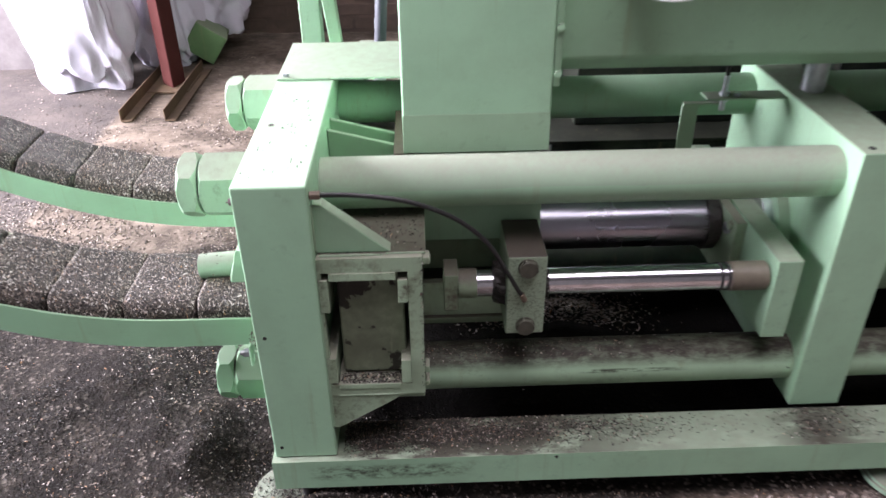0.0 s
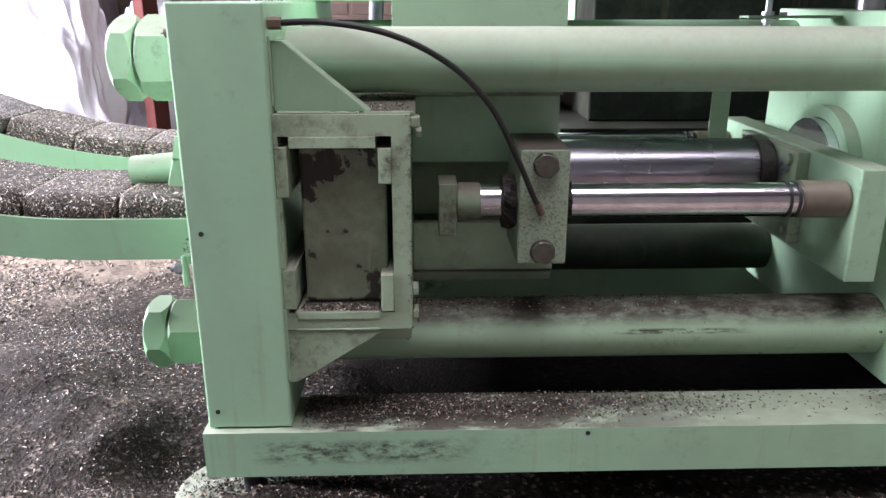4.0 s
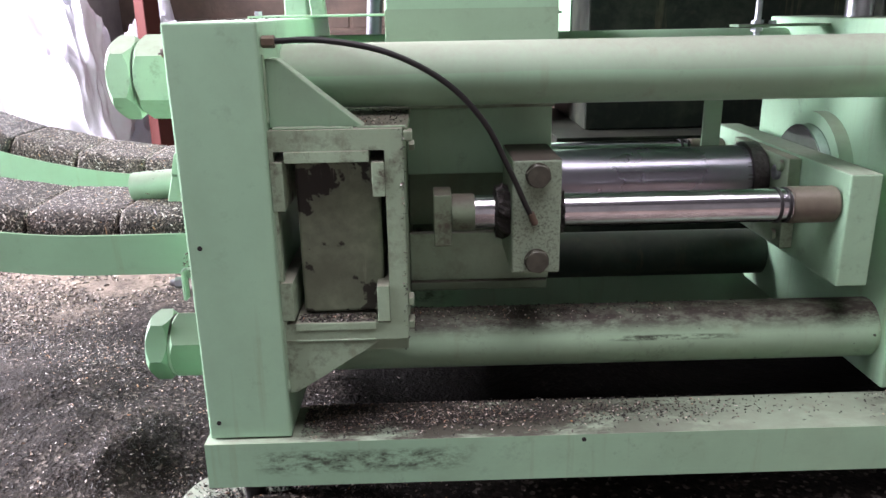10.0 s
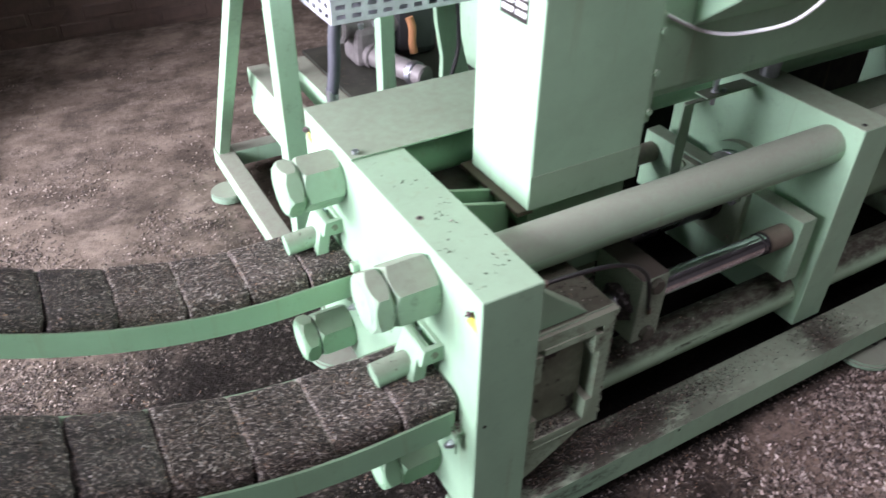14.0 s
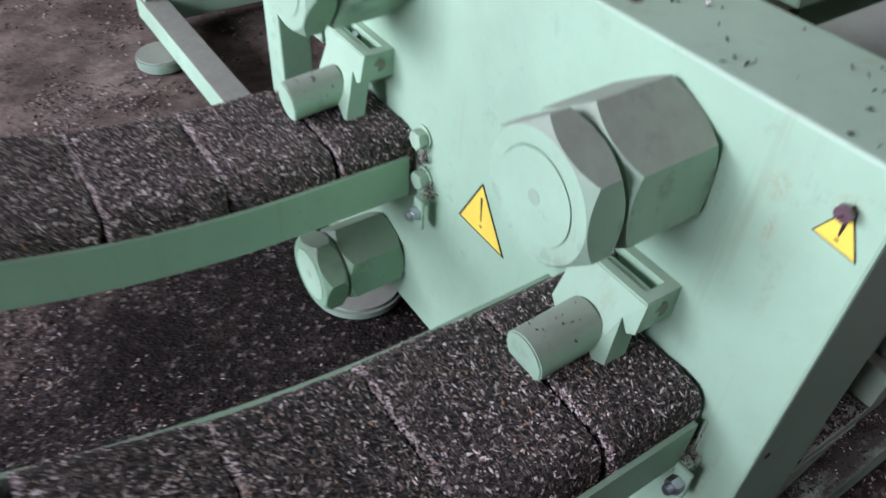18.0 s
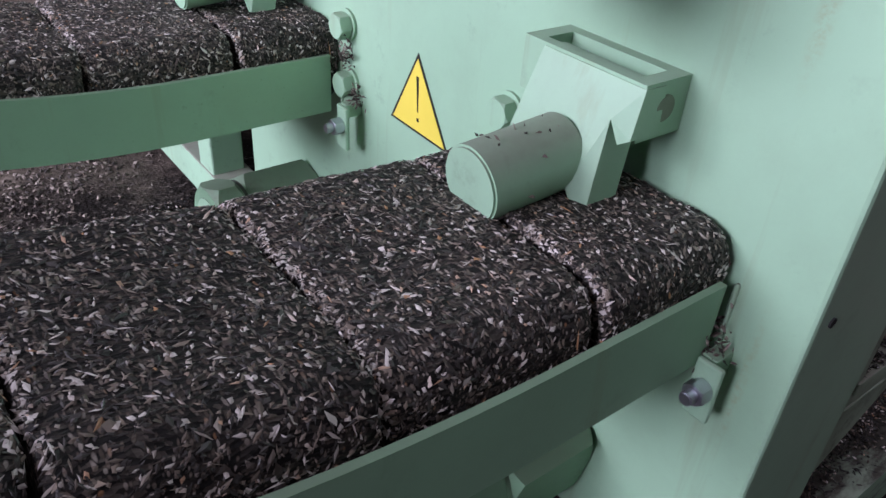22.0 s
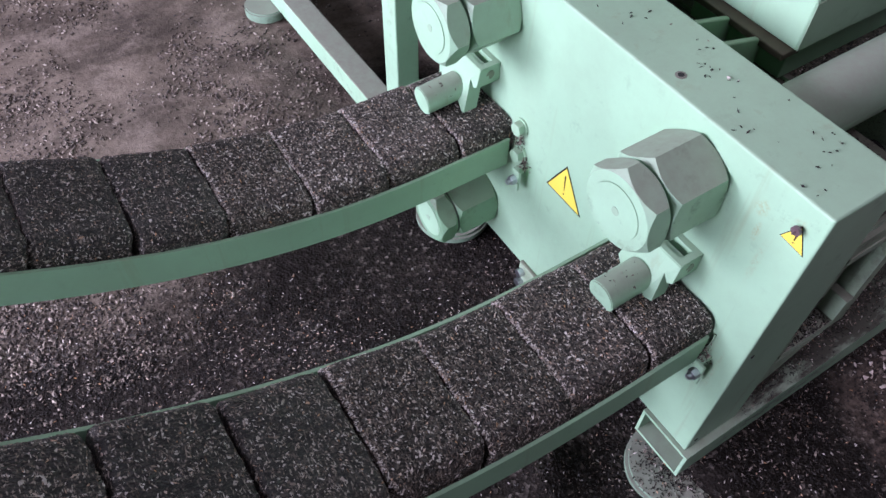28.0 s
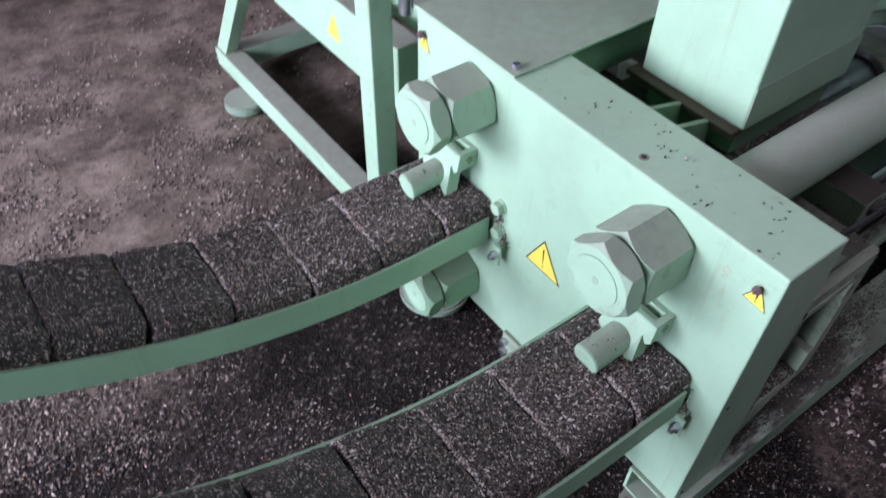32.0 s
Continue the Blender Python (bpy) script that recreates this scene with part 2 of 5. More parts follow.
def plate_paint():
    """The front plate: clean enamel with a few rust runs near its corner."""
    m = green_clean.copy()
    m.name = "green_paint_rust_runs"
    t = m.node_tree
    b = t.nodes["Principled BSDF"]
    v = coords(t)
    old = b.inputs["Base Color"].links[0].from_socket
    col = old
    for y, z, wide, tall in ((0.073, 0.677, 0.012, 0.016), (0.066, 0.640, 0.006, 0.020), (0.024, 0.365, 0.005, 0.075), (0.049, 0.598, 0.007, 0.05), (0.024, 0.690, 0.013, 0.016), (0.742, 0.690, 0.013, 0.016)):
        off = t.nodes.new("ShaderNodeVectorMath")
        off.operation = "SUBTRACT"
        off.inputs[1].default_value = (0.0, y, z)
        t.links.new(v, off.inputs[0])
        sc_ = t.nodes.new("ShaderNodeVectorMath")
        sc_.operation = "MULTIPLY"
        sc_.inputs[1].default_value = (8.0, 1 / wide, 1 / tall)
        t.links.new(off.outputs[0], sc_.inputs[0])
        ln = t.nodes.new("ShaderNodeVectorMath")
        ln.operation = "LENGTH"
        t.links.new(sc_.outputs[0], ln.inputs[0])
        near = ramp(t, ln.outputs["Value"], [(0.25, grey(1)), (1.0, grey(0))])
        mask = maths(t, "MULTIPLY", near, ramp(t, noise_tex(t, v, 160, 6, 0.7), [(0.42, grey(0)), (0.62, grey(0.6 if tall < 0.03 else 0.32))]))
        col = mix(t, mask, col, (0.30, 0.22, 0.10))
    t.links.new(col, b.inputs["Base Color"])
    return m


plate_green = plate_paint()


def speckled_steel():
    """A painted block peppered with oily specks."""
    m, t, b = nodes_of("speckled_block")
    v = coords(t)
    n1 = ramp(t, noise_tex(t, v, 300, 4, 0.75), [(0.50, grey(0)), (0.66, grey(1))])
    n2 = ramp(t, noise_tex(t, v, 16, 6), [(0.3, grey(0.25)), (0.7, grey(1))])
    col = mix(t, maths(t, "MULTIPLY", n1, n2), (0.30, 0.40, 0.29), (0.035, 0.03, 0.025))
    up = ramp(t, facing_up(t), [(0.3, grey(0)), (0.8, grey(1))])
    col = mix(t, up, col, (0.055, 0.045, 0.036))
    t.links.new(col, b.inputs["Base Color"])
    b.inputs["Roughness"].default_value = 0.6
    bump(t, b, n1, 0.25, 0.002)
    return m


speckled = speckled_steel()


def metal(name, base, rough, metallic=1.0, grain=40):
    m, t, b = nodes_of(name)
    v = coords(t)
    n = noise_tex(t, v, grain, 5)
    col = mix(t, ramp(t, n, [(0.35, grey(0)), (0.75, grey(1))]), base, tuple(c * 0.72 for c in base))
    t.links.new(col, b.inputs["Base Color"])
    t.links.new(ramp(t, n, [(0.3, grey(rough)), (0.8, grey(min(1, rough + 0.18)))]), b.inputs["Roughness"])
    b.inputs["Metallic"].default_value = metallic
    return m


chrome = metal("chrome_rod", (0.76, 0.76, 0.82), 0.09)
dull_chrome = metal("dull_chrome", (0.33, 0.33, 0.38), 0.22, grain=6)
zinc = metal("zinc_bolt", (0.58, 0.60, 0.66), 0.28)
galvanised = metal("galvanised_sheet", (0.60, 0.62, 0.68), 0.46, metallic=0.35)
cast_grey = metal("cast_grey", (0.22, 0.205, 0.205), 0.6, metallic=0.5)


def plain(name, base, rough=0.6, var=0.2, scale=25, relief=0.15, depth=0.002):
    m, t, b = nodes_of(name)
    v = coords(t)
    n = noise_tex(t, v, scale, 6, 0.6)
    w = noise_tex(t, v, scale * 0.15, 3)
    col = mix(t, n, tuple(c * (1 - var) for c in base), tuple(min(1, c * (1 + var)) for c in base))
    col = mix(t, ramp(t, w, [(0.35, grey(0)), (0.7, grey(0.45))]), col, tuple(c * (1 - 1.4 * var) for c in base))
    t.links.new(col, b.inputs["Base Color"])
    b.inputs["Roughness"].default_value = rough
    bump(t, b, n, relief, depth)
    return m


rubber = plain("black_rubber", (0.018, 0.018, 0.02), 0.45, 0.3)
hose_sleeve = plain("grey_hose", (0.075, 0.08, 0.10), 0.55, 0.3, 90)
dark_hole = plain("dark_bore", (0.012, 0.012, 0.012), 0.8)
yellow = plain("yellow_vinyl", (0.80, 0.66, 0.09), 0.4, 0.06)
black_ink = plain("black_ink", (0.012, 0.012, 0.01), 0.5, 0.1)
white_ink = plain("white_print", (0.72, 0.74, 0.74), 0.4, 0.05)
white_cable = plain("white_cable", (0.75, 0.76, 0.78), 0.4, 0.08)
rusty_yellow = plain("rusty_angle", (0.085, 0.052, 0.026), 0.8, 0.5, 30, 0.3)
red_primer = plain("red_primer", (0.066, 0.020, 0.018), 0.8, 0.3, 14)
red_primer.node_tree.nodes["Principled BSDF"].inputs["Specular IOR Level"].default_value = 0.12
plug_mat = plain("rusty_plug", (0.13, 0.085, 0.095), 0.35, 0.4, 60)
flange_dirt = plain("brown_grime", (0.085, 0.072, 0.045), 0.7, 0.45, 40, 0.4)
sleeve_brown = plain("dusty_steel", (0.17, 0.15, 0.115), 0.42, 0.35, 70)
greasy_bolt = plain("oily_bolt", (0.085, 0.085, 0.065), 0.5, 0.6, 90, 0.4)
brass = plain("grimy_brass", (0.16, 0.115, 0.085), 0.5, 0.3, 60)
orange_dirt = plain("rag", (0.35, 0.16, 0.07), 0.9, 0.3)
grease = plain("black_grease", (0.016, 0.013, 0.012), 0.38, 0.5, 120, 0.9, 0.006)
inner_steel = plain("worn_inner_steel", (0.17, 0.165, 0.135), 0.6, 0.35, 34, 0.3)


def slider_steel():
    """The closing slide in the die: drab paint rubbed off in blotches."""
    m, t, b = nodes_of("blotched_slide")
    v = coords(t)
    n = noise_tex(t, v, 60, 8, 0.7)
    w = noise_tex(t, v, 17, 4, 0.6)
    cloud = noise_tex(t, v, 7, 5)
    col = mix(t, ramp(t, n, [(0.35, grey(0)), (0.65, grey(1))]), (0.25, 0.305, 0.21), (0.175, 0.21, 0.145))
    col = mix(t, ramp(t, cloud, [(0.40, grey(0)), (0.66, grey(0.75))]), col, (0.115, 0.130, 0.090))
    spots_ = ramp(t, w, [(0.565, grey(0)), (0.590, grey(0.96))])
    col = mix(t, spots_, col, (0.022, 0.018, 0.015))
    scrape = ramp(t, noise_tex(t, coords(t, (60, 60, 5)), 1.4, 6, 0.7), [(0.62, grey(0)), (0.72, grey(0.5))])
    col = mix(t, scrape, col, (0.33, 0.35, 0.27))
    t.links.new(col, b.inputs["Base Color"])
    b.inputs["Roughness"].default_value = 0.5
    bump(t, b, maths(t, "SUBTRACT", n, maths(t, "MULTIPLY", spots_, 0.4)), 0.3, 0.002)
    return m


slide_mat = slider_steel()


def husk_block(name="pressed_husk", cover=0.62, gloss=0.0):
    """Pressed husk: dark matrix with pale and brown slivers lying along the block."""
    m, t, b = nodes_of(name)
    info = t.nodes.new("ShaderNodeObjectInfo")
    shift = t.nodes.new("ShaderNodeVectorMath")
    shift.operation = "ADD"
    base = coords(t)
    comb = t.nodes.new("ShaderNodeCombineXYZ")
    for k in range(3):
        t.links.new(maths_free(t, info.outputs["Random"], 7.0 + 3 * k), comb.inputs[k])
    t.links.new(base, shift.inputs[0])
    t.links.new(comb.outputs[0], shift.inputs[1])
    warp = t.nodes.new("ShaderNodeTexNoise")
    warp.inputs["Scale"].default_value = 40
    t.links.new(shift.outputs[0], warp.inputs["Vector"])
    bend = t.nodes.new("ShaderNodeVectorMath")
    bend.operation = "MULTIPLY_ADD"
    bend.inputs[1].default_value = (0.010, 0.010, 0.010)
    t.links.new(warp.outputs["Color"], bend.inputs[0])
    t.links.new(shift.outputs[0], bend.inputs[2])

    def cells(scale, stretch, turn):
        mp = t.nodes.new("ShaderNodeMapping")
        mp.inputs["Scale"].default_value = stretch
        mp.inputs["Rotation"].default_value = turn
        t.links.new(bend.outputs[0], mp.inputs[0])
        vo = t.nodes.new("ShaderNodeTexVoronoi")
        vo.inputs["Scale"].default_value = scale
        vo.inputs["Randomness"].default_value = 1.0
        t.links.new(mp.outputs[0], vo.inputs["Vector"])
        s = t.nodes.new("ShaderNodeSeparateColor")
        t.links.new(vo.outputs["Color"], s.inputs[0])
        return vo.outputs["Distance"], s.outputs[0], s.outputs[1]

    d1, r1, g1 = cells(430, (0.55, 1.5, 1.2), (0.2, 0.1, 0.9))
    d2, r2, g2 = cells(380, (1.5, 0.45, 1.2), (0.1, 0.3, -0.5))
    dark = ramp(t, g1, [(0.0, (0.006, 0.0055, 0.0055)), (0.5, (0.013, 0.0115, 0.011)), (1.0, (0.040, 0.034, 0.030))])
    tan = ramp(t, g2, [(0.0, (0.13, 0.10, 0.082)), (0.5, (0.25, 0.20, 0.165)), (0.92, (0.55, 0.49, 0.44)), (1.0, (0.36, 0.18, 0.08))])
    pick1 = ramp(t, r1, [(cover + 0.14, grey(0)), (cover + 0.20, grey(1))])
    pick2 = ramp(t, r2, [(cover, grey(0)), (cover + 0.04, grey(1))])
    near = ramp(t, d2, [(0.30, grey(1)), (0.55, grey(0))])
    patch = ramp(t, noise_tex(t, shift.outputs[0], 14, 4), [(0.3, grey(0.35)), (0.62, grey(1))])
    col = mix(t, maths(t, "MULTIPLY", pick1, patch), dark, ramp(t, g2, [(0.0, (0.050, 0.041, 0.035)), (1.0, (0.13, 0.108, 0.092))]))
    col = mix(t, maths(t, "MULTIPLY", maths(t, "MULTIPLY", pick2, near), patch), col, tan)
    bright = maths_free(t, info.outputs["Random"], 0.45, 0.70)
    hue = t.nodes.new("ShaderNodeHueSaturation")
    t.links.new(bright, hue.inputs["Value"])
    t.links.new(col, hue.inputs["Color"])
    t.links.new(hue.outputs[0], b.inputs["Base Color"])
    t.links.new(ramp(t, r2, [(0.0, grey(0.58 - gloss)), (1.0, grey(0.75 - gloss))]), b.inputs["Roughness"])
    b.inputs["Specular IOR Level"].default_value = 0.22
    height = maths(t, "ADD", maths(t, "MULTIPLY", d1, 0.8), maths(t, "MULTIPLY", r2, 0.4))
    bump(t, b, height, 0.35 + gloss, 0.003)
    if gloss:
        rubbed = ramp(t, noise_tex(t, shift.outputs[0], 26, 6, 0.7), [(0.40, grey(0.28)), (0.60, grey(0.60))])
        t.links.new(rubbed, b.inputs["Roughness"])
    return m


husk = husk_block(cover=0.54)
husk_polished = husk_block("polished_husk", 0.64, 0.22)
husk_polished.node_tree.nodes["Principled BSDF"].inputs["Specular IOR Level"].default_value = 0.45


def floor_material():
    """Concrete under trodden husk: brown dust far out, dark fresh husk round the press."""
    m, t, b = nodes_of("husk_strewn_floor")
    v = coords(t)
    broad = noise_tex(t, v, 1.1, 6, 0.6)
    mid = noise_tex(t, v, 5.5, 7, 0.65)
    vo = t.nodes.new("ShaderNodeTexVoronoi")
    vo.inputs["Scale"].default_value = 150
    t.links.new(v, vo.inputs["Vector"])
    s = t.nodes.new("ShaderNodeSeparateColor")
    t.links.new(vo.outputs["Color"], s.inputs[0])
    blotch = ramp(t, noise_tex(t, v, 4.2, 12, 0.72), [(0.38, grey(0)), (0.60, grey(1))])
    dust = mix(t, blotch, (0.072, 0.058, 0.046), (0.180, 0.146, 0.116))
    fresh = ramp(t, s.outputs[0], [(0.0, (0.005, 0.0044, 0.004)), (0.5, (0.010, 0.0085, 0.0075)), (0.85, (0.024, 0.020, 0.017)), (1.0, (0.13, 0.114, 0.10))])
    xyz = t.nodes.new("ShaderNodeSeparateXYZ")
    t.links.new(v, xyz.inputs[0])
    near_press = ramp(t, maths_free(t, xyz.outputs["X"], 1.0, 1.0), [(0.50, grey(0)), (0.80, grey(0.7))])
    reach_y = maths_free(t, xyz.outputs["Y"], -1.9, 2.2)
    both = t.nodes.new("ShaderNodeMath")
    t.links.new(reach_y, both.inputs[0])
    t.links.new(near_press, both.inputs[1])
    reach = both.outputs[0]
    wob = maths_free(t, noise_tex(t, v, 2.4, 7, 0.65), 2.4, -1.2)
    tot = t.nodes.new("ShaderNodeMath")
    t.links.new(reach, tot.inputs[0])
    t.links.new(wob, tot.inputs[1])
    cover = ramp(t, tot.outputs[0], [(0.15, grey(0.06)), (0.80, grey(0.97))])
    drift = t.nodes.new("ShaderNodeMath")
    t.links.new(xyz.outputs["X"], drift.inputs[0])
    t.links.new(maths_free(t, noise_tex(t, v, 1.6, 8, 0.65), 1.5, -0.75), drift.inputs[1])
    aside = maths(t, "MULTIPLY", ramp(t, drift.outputs[0], [(0.40, grey(0)), (0.90, grey(1))]), ramp(t, maths_free(t, xyz.outputs["Y"], -1.0, 0.1), [(0.10, grey(0)), (0.17, grey(1))]))
    cover = mix(t, aside, cover, grey(0.18))
    crumbs = ramp(t, s.outputs[1], [(0.45, grey(0)), (0.55, grey(1))])
    keep = maths(t, "MULTIPLY", cover, maths(t, "MAXIMUM", crumbs, ramp(t, mid, [(0.30, grey(0.72)), (0.5, grey(1))])))
    col = mix(t, keep, dust, fresh)
    bits = ramp(t, noise_tex(t, v, 70, 6, 0.7), [(0.36, grey(0.25)), (0.62, grey(1))])
    col = mix(t, maths(t, "MULTIPLY", aside, bits), col, (0.27, 0.20, 0.172))
    streak = noise_tex(t, coords(t, (1.1, 2.0, 1), (0, 0, 0.35)), 2.6, 12, 0.72)
    open_floor = maths(t, "SUBTRACT", ramp(t, cover, [(0.15, grey(1)), (0.8, grey(0))]), aside)
    col = mix(t, maths(t, "MULTIPLY", open_floor, ramp(t, streak, [(0.46, grey(0)), (0.64, grey(0.8))])), col, (0.050, 0.041, 0.034))
    pale = noise_tex(t, coords(t, (1.7, 2.3, 1), (0, 0, 0.2)), 3.6, 12, 0.76)
    col = mix(t, maths(t, "MULTIPLY", open_floor, ramp(t, pale, [(0.50, grey(0)), (0.64, grey(0.6))])), col, (0.230, 0.190, 0.158))
    slab_edge = maths_free(t, xyz.outputs["X"], -9.0, -9.2)
    wavy = t.nodes.new("ShaderNodeMath")
    t.links.new(slab_edge, wavy.inputs[0])
    t.links.new(maths_free(t, mid, 0.9, -0.45), wavy.inputs[1])
    grey_slab = maths(t, "MULTIPLY", ramp(t, wavy.outputs[0], [(0.3, grey(0)), (0.6, grey(0.75))]), open_floor)
    col = mix(t, grey_slab, col, (0.055, 0.050, 0.050))
    dark_patches = maths(t, "MULTIPLY", cover, ramp(t, noise_tex(t, v, 4.6, 5, 0.6), [(0.50, grey(0)), (0.60, grey(0.85))]))
    col = mix(t, dark_patches, col, (0.010, 0.008, 0.007))
    lumps = noise_tex(t, v, 55, 5, 0.6)
    pits = ramp(t, lumps, [(0.36, grey(0.85)), (0.46, grey(0))])
    col = mix(t, maths(t, "MULTIPLY", pits, ramp(t, cover, [(0.1, grey(0.12)), (0.8, grey(1))])), col, (0.012, 0.010, 0.009))
    dark = ramp(t, mid, [(0.62, grey(0)), (0.72, grey(0.55))])
    col = mix(t, dark, col, (0.05, 0.04, 0.032))
    # oily ground under the press, its shade put into the near-black colour too
    oil_shade_x = ramp(t, maths_free(t, xyz.outputs["X"], 0.3), [(0.03, grey(0)), (0.06, grey(1)), (0.80, grey(1)), (0.85, grey(0))])
    oil_shade_y = ramp(t, xyz.outputs["Y"], [(0.06, grey(0)), (0.10, grey(1)), (0.78, grey(1)), (0.90, grey(0))])
    col = mix(t, maths(t, "MULTIPLY", maths(t, "MULTIPLY", oil_shade_x, oil_shade_y), ramp(t, mid, [(0.3, grey(0.8)), (0.6, grey(1))])), col, (0.006, 0.0055, 0.005))
    t.links.new(col, b.inputs["Base Color"])
    b.inputs["Roughness"].default_value = 0.85
    b.inputs["Specular IOR Level"].default_value = 0.08
    bump(t, b, maths(t, "ADD", maths(t, "MULTIPLY", maths(t, "MULTIPLY", vo.outputs["Distance"], cover), 0.2), maths(t, "MULTIPLY", maths(t, "MULTIPLY", lumps, ramp(t, cover, [(0.1, grey(0.5)), (0.8, grey(1))])), 0.8)), 0.75, 0.014)
    return m


floor_mat = floor_material()


def chip_material(name, dark=0.6, top=0.6, shine=0.5, low=1.0):
    """Slivers of husk, most of them dark; each has its own colour and gloss."""
    m, t, b = nodes_of(name)
    g = t.nodes.new("ShaderNodeNewGeometry")
    rnd = g.outputs["Random Per Island"]
    col = ramp(t, rnd, [(0.0, (0.008 * low, 0.007 * low, 0.0065 * low)), (dark * 0.8, (0.016 * low, 0.0135 * low, 0.012 * low)), (dark, (0.070, 0.053, 0.042)), (min(0.92, dark + 0.2), (0.24, 0.190, 0.150)), (0.97, (top, top * 0.93, top * 0.88)), (1.0, (0.42, 0.22, 0.10))])
    t.links.new(col, b.inputs["Base Color"])
    split = t.nodes.new("ShaderNodeMath")
    split.operation = "FRACT"
    t.links.new(maths_free(t, rnd, 37.0), split.inputs[0])
    t.links.new(ramp(t, split.outputs[0], [(0.0, grey(0.26)), (0.35, grey(0.45)), (1.0, grey(0.75))]), b.inputs["Roughness"])
    b.inputs["Specular IOR Level"].default_value = shine
    return m


chips_mat = chip_material("husk_chips", 0.87, 0.55, 0.28)
press_chips = chip_material("press_litter", 0.74, 0.70, 0.5)


def clod_material():
    m, t, b = nodes_of("brown_clods")
    g = t.nodes.new("ShaderNodeNewGeometry")
    col = ramp(t, g.outputs["Random Per Island"], [(0.0, (0.022, 0.017, 0.014)), (0.4, (0.070, 0.054, 0.044)), (0.8, (0.150, 0.118, 0.096)), (1.0, (0.34, 0.29, 0.25))])
    t.links.new(col, b.inputs["Base Color"])
    b.inputs["Roughness"].default_value = 0.75
    return m


def trodden_material():
    m, t, b = nodes_of("trodden_bits")
    g = t.nodes.new("ShaderNodeNewGeometry")
    col = ramp(t, g.outputs["Random Per Island"], [(0.0, (0.028, 0.021, 0.019)), (0.35, (0.15, 0.116, 0.102)), (0.8, (0.36, 0.285, 0.255)), (1.0, (0.62, 0.54, 0.50))])
    t.links.new(col, b.inputs["Base Color"])
    b.inputs["Roughness"].default_value = 0.6
    return m


clods = clod_material()
trodden = trodden_material()
pale_chips = chip_material("pale_husk_chips", 0.22, 0.68)
sliver_mat = chip_material("briquette_slivers", 0.55, 0.66, 0.6, 3.0)
dark_sliver_mat = chip_material("rubbed_slivers", 0.50, 0.52, 0.8, 1.5)


def wall_material(name, a, b_, scale):
    m, t, b = nodes_of(name)
    v = coords(t)
    n = noise_tex(t, v, scale, 8, 0.65)
    w = noise_tex(t, v, scale * 0.2, 5)
    col = mix(t, ramp(t, n, [(0.3, grey(0)), (0.7, grey(1))]), a, b_)
    col = mix(t, ramp(t, w, [(0.45, grey(0)), (0.75, grey(0.6))]), col, tuple(c * 0.5 for c in a))
    t.links.new(col, b.inputs["Base Color"])
    b.inputs["Roughness"].default_value = 0.9
    bump(t, b, n, 0.5, 0.02)
    return m


concrete = wall_material("stained_concrete", (0.105, 0.093, 0.093), (0.19, 0.172, 0.172), 6)
grimy_wall = wall_material("grimy_wall", (0.085, 0.08, 0.075), (0.15, 0.14, 0.13), 4)
brick_mat = wall_material("sooty_brick", (0.050, 0.036, 0.030), (0.125, 0.085, 0.066), 5)
ceiling_mat = wall_material("dim_ceiling", (0.045, 0.042, 0.04), (0.08, 0.075, 0.07), 3)


def sack_material():
    m, t, b = nodes_of("white_woven_sack")
    v = coords(t)
    n = noise_tex(t, v, 9, 6)
    wv = node(t, "ShaderNodeTexWave", inputs={"Scale": 120.0, "Distortion": 1.5})
    t.links.new(v, wv.inputs["Vector"])
    col = mix(t, ramp(t, n, [(0.5, grey(0)), (0.8, grey(0.7))]), (0.47, 0.455, 0.53), (0.34, 0.33, 0.37))
    t.links.new(col, b.inputs["Base Color"])
    b.inputs["Roughness"].default_value = 0.5
    bump(t, b, maths(t, "ADD", maths(t, "MULTIPLY", wv.outputs["Fac"], 0.1), n), 0.3, 0.01)
    return m


sack_mat = sack_material()


# ---- mesh helpers ----
ROOTS = {}


def thing(name, at, label, category, group="", kind=""):
    ob = new(name)
    ob.empty_display_size = 0.05
    ob.location = at
    ROOTS[ob.name] = Vector(at)
    return tagged(ob, label, category, group, kind)


def part(name, bm, material, parent=None, label="", smooth=False):
    me = bpy.data.meshes.new(name)
    bm.normal_update()
    bm.to_mesh(me)
    bm.free()
    if smooth:
        me.shade_smooth()
        me.set_sharp_from_angle(angle=radians(28))
    me.materials.append(material)
    ob = new(name, me)
    if parent is not None:
        ob.parent = parent
        if parent.name in ROOTS:
            ob.matrix_parent_inverse = Matrix.Translation(-ROOTS[parent.name])
    if label:
        ob["label"] = label
    return ob


def bevelled(bm, r, segments=2):
    if r > 0:
        edges = [e for e in bm.edges if len(e.link_faces) == 2 and e.calc_face_angle(0) > 0.5]
        bmesh.ops.bevel(bm, geom=edges, offset=r, segments=segments, profile=0.5, affect="EDGES", clamp_overlap=True)
    return bm


def box(x0, x1, y0, y1, z0, z1, r=0.002, bm=None):
    own = bm is None
    b = bmesh.new()
    bmesh.ops.create_cube(b, size=1)
    bmesh.ops.scale(b, vec=(x1 - x0, y1 - y0, z1 - z0), verts=b.verts)
    bmesh.ops.translate(b, vec=((x0 + x1) / 2, (y0 + y1) / 2, (z0 + z1) / 2), verts=b.verts)
    bevelled(b, r)
    return b if own else joined(bm, b)


def joined(a, b):
    me = bpy.data.meshes.new("tmp")
    b.to_mesh(me)
    b.free()
    a.from_mesh(me)
    bpy.data.meshes.remove(me)
    return a


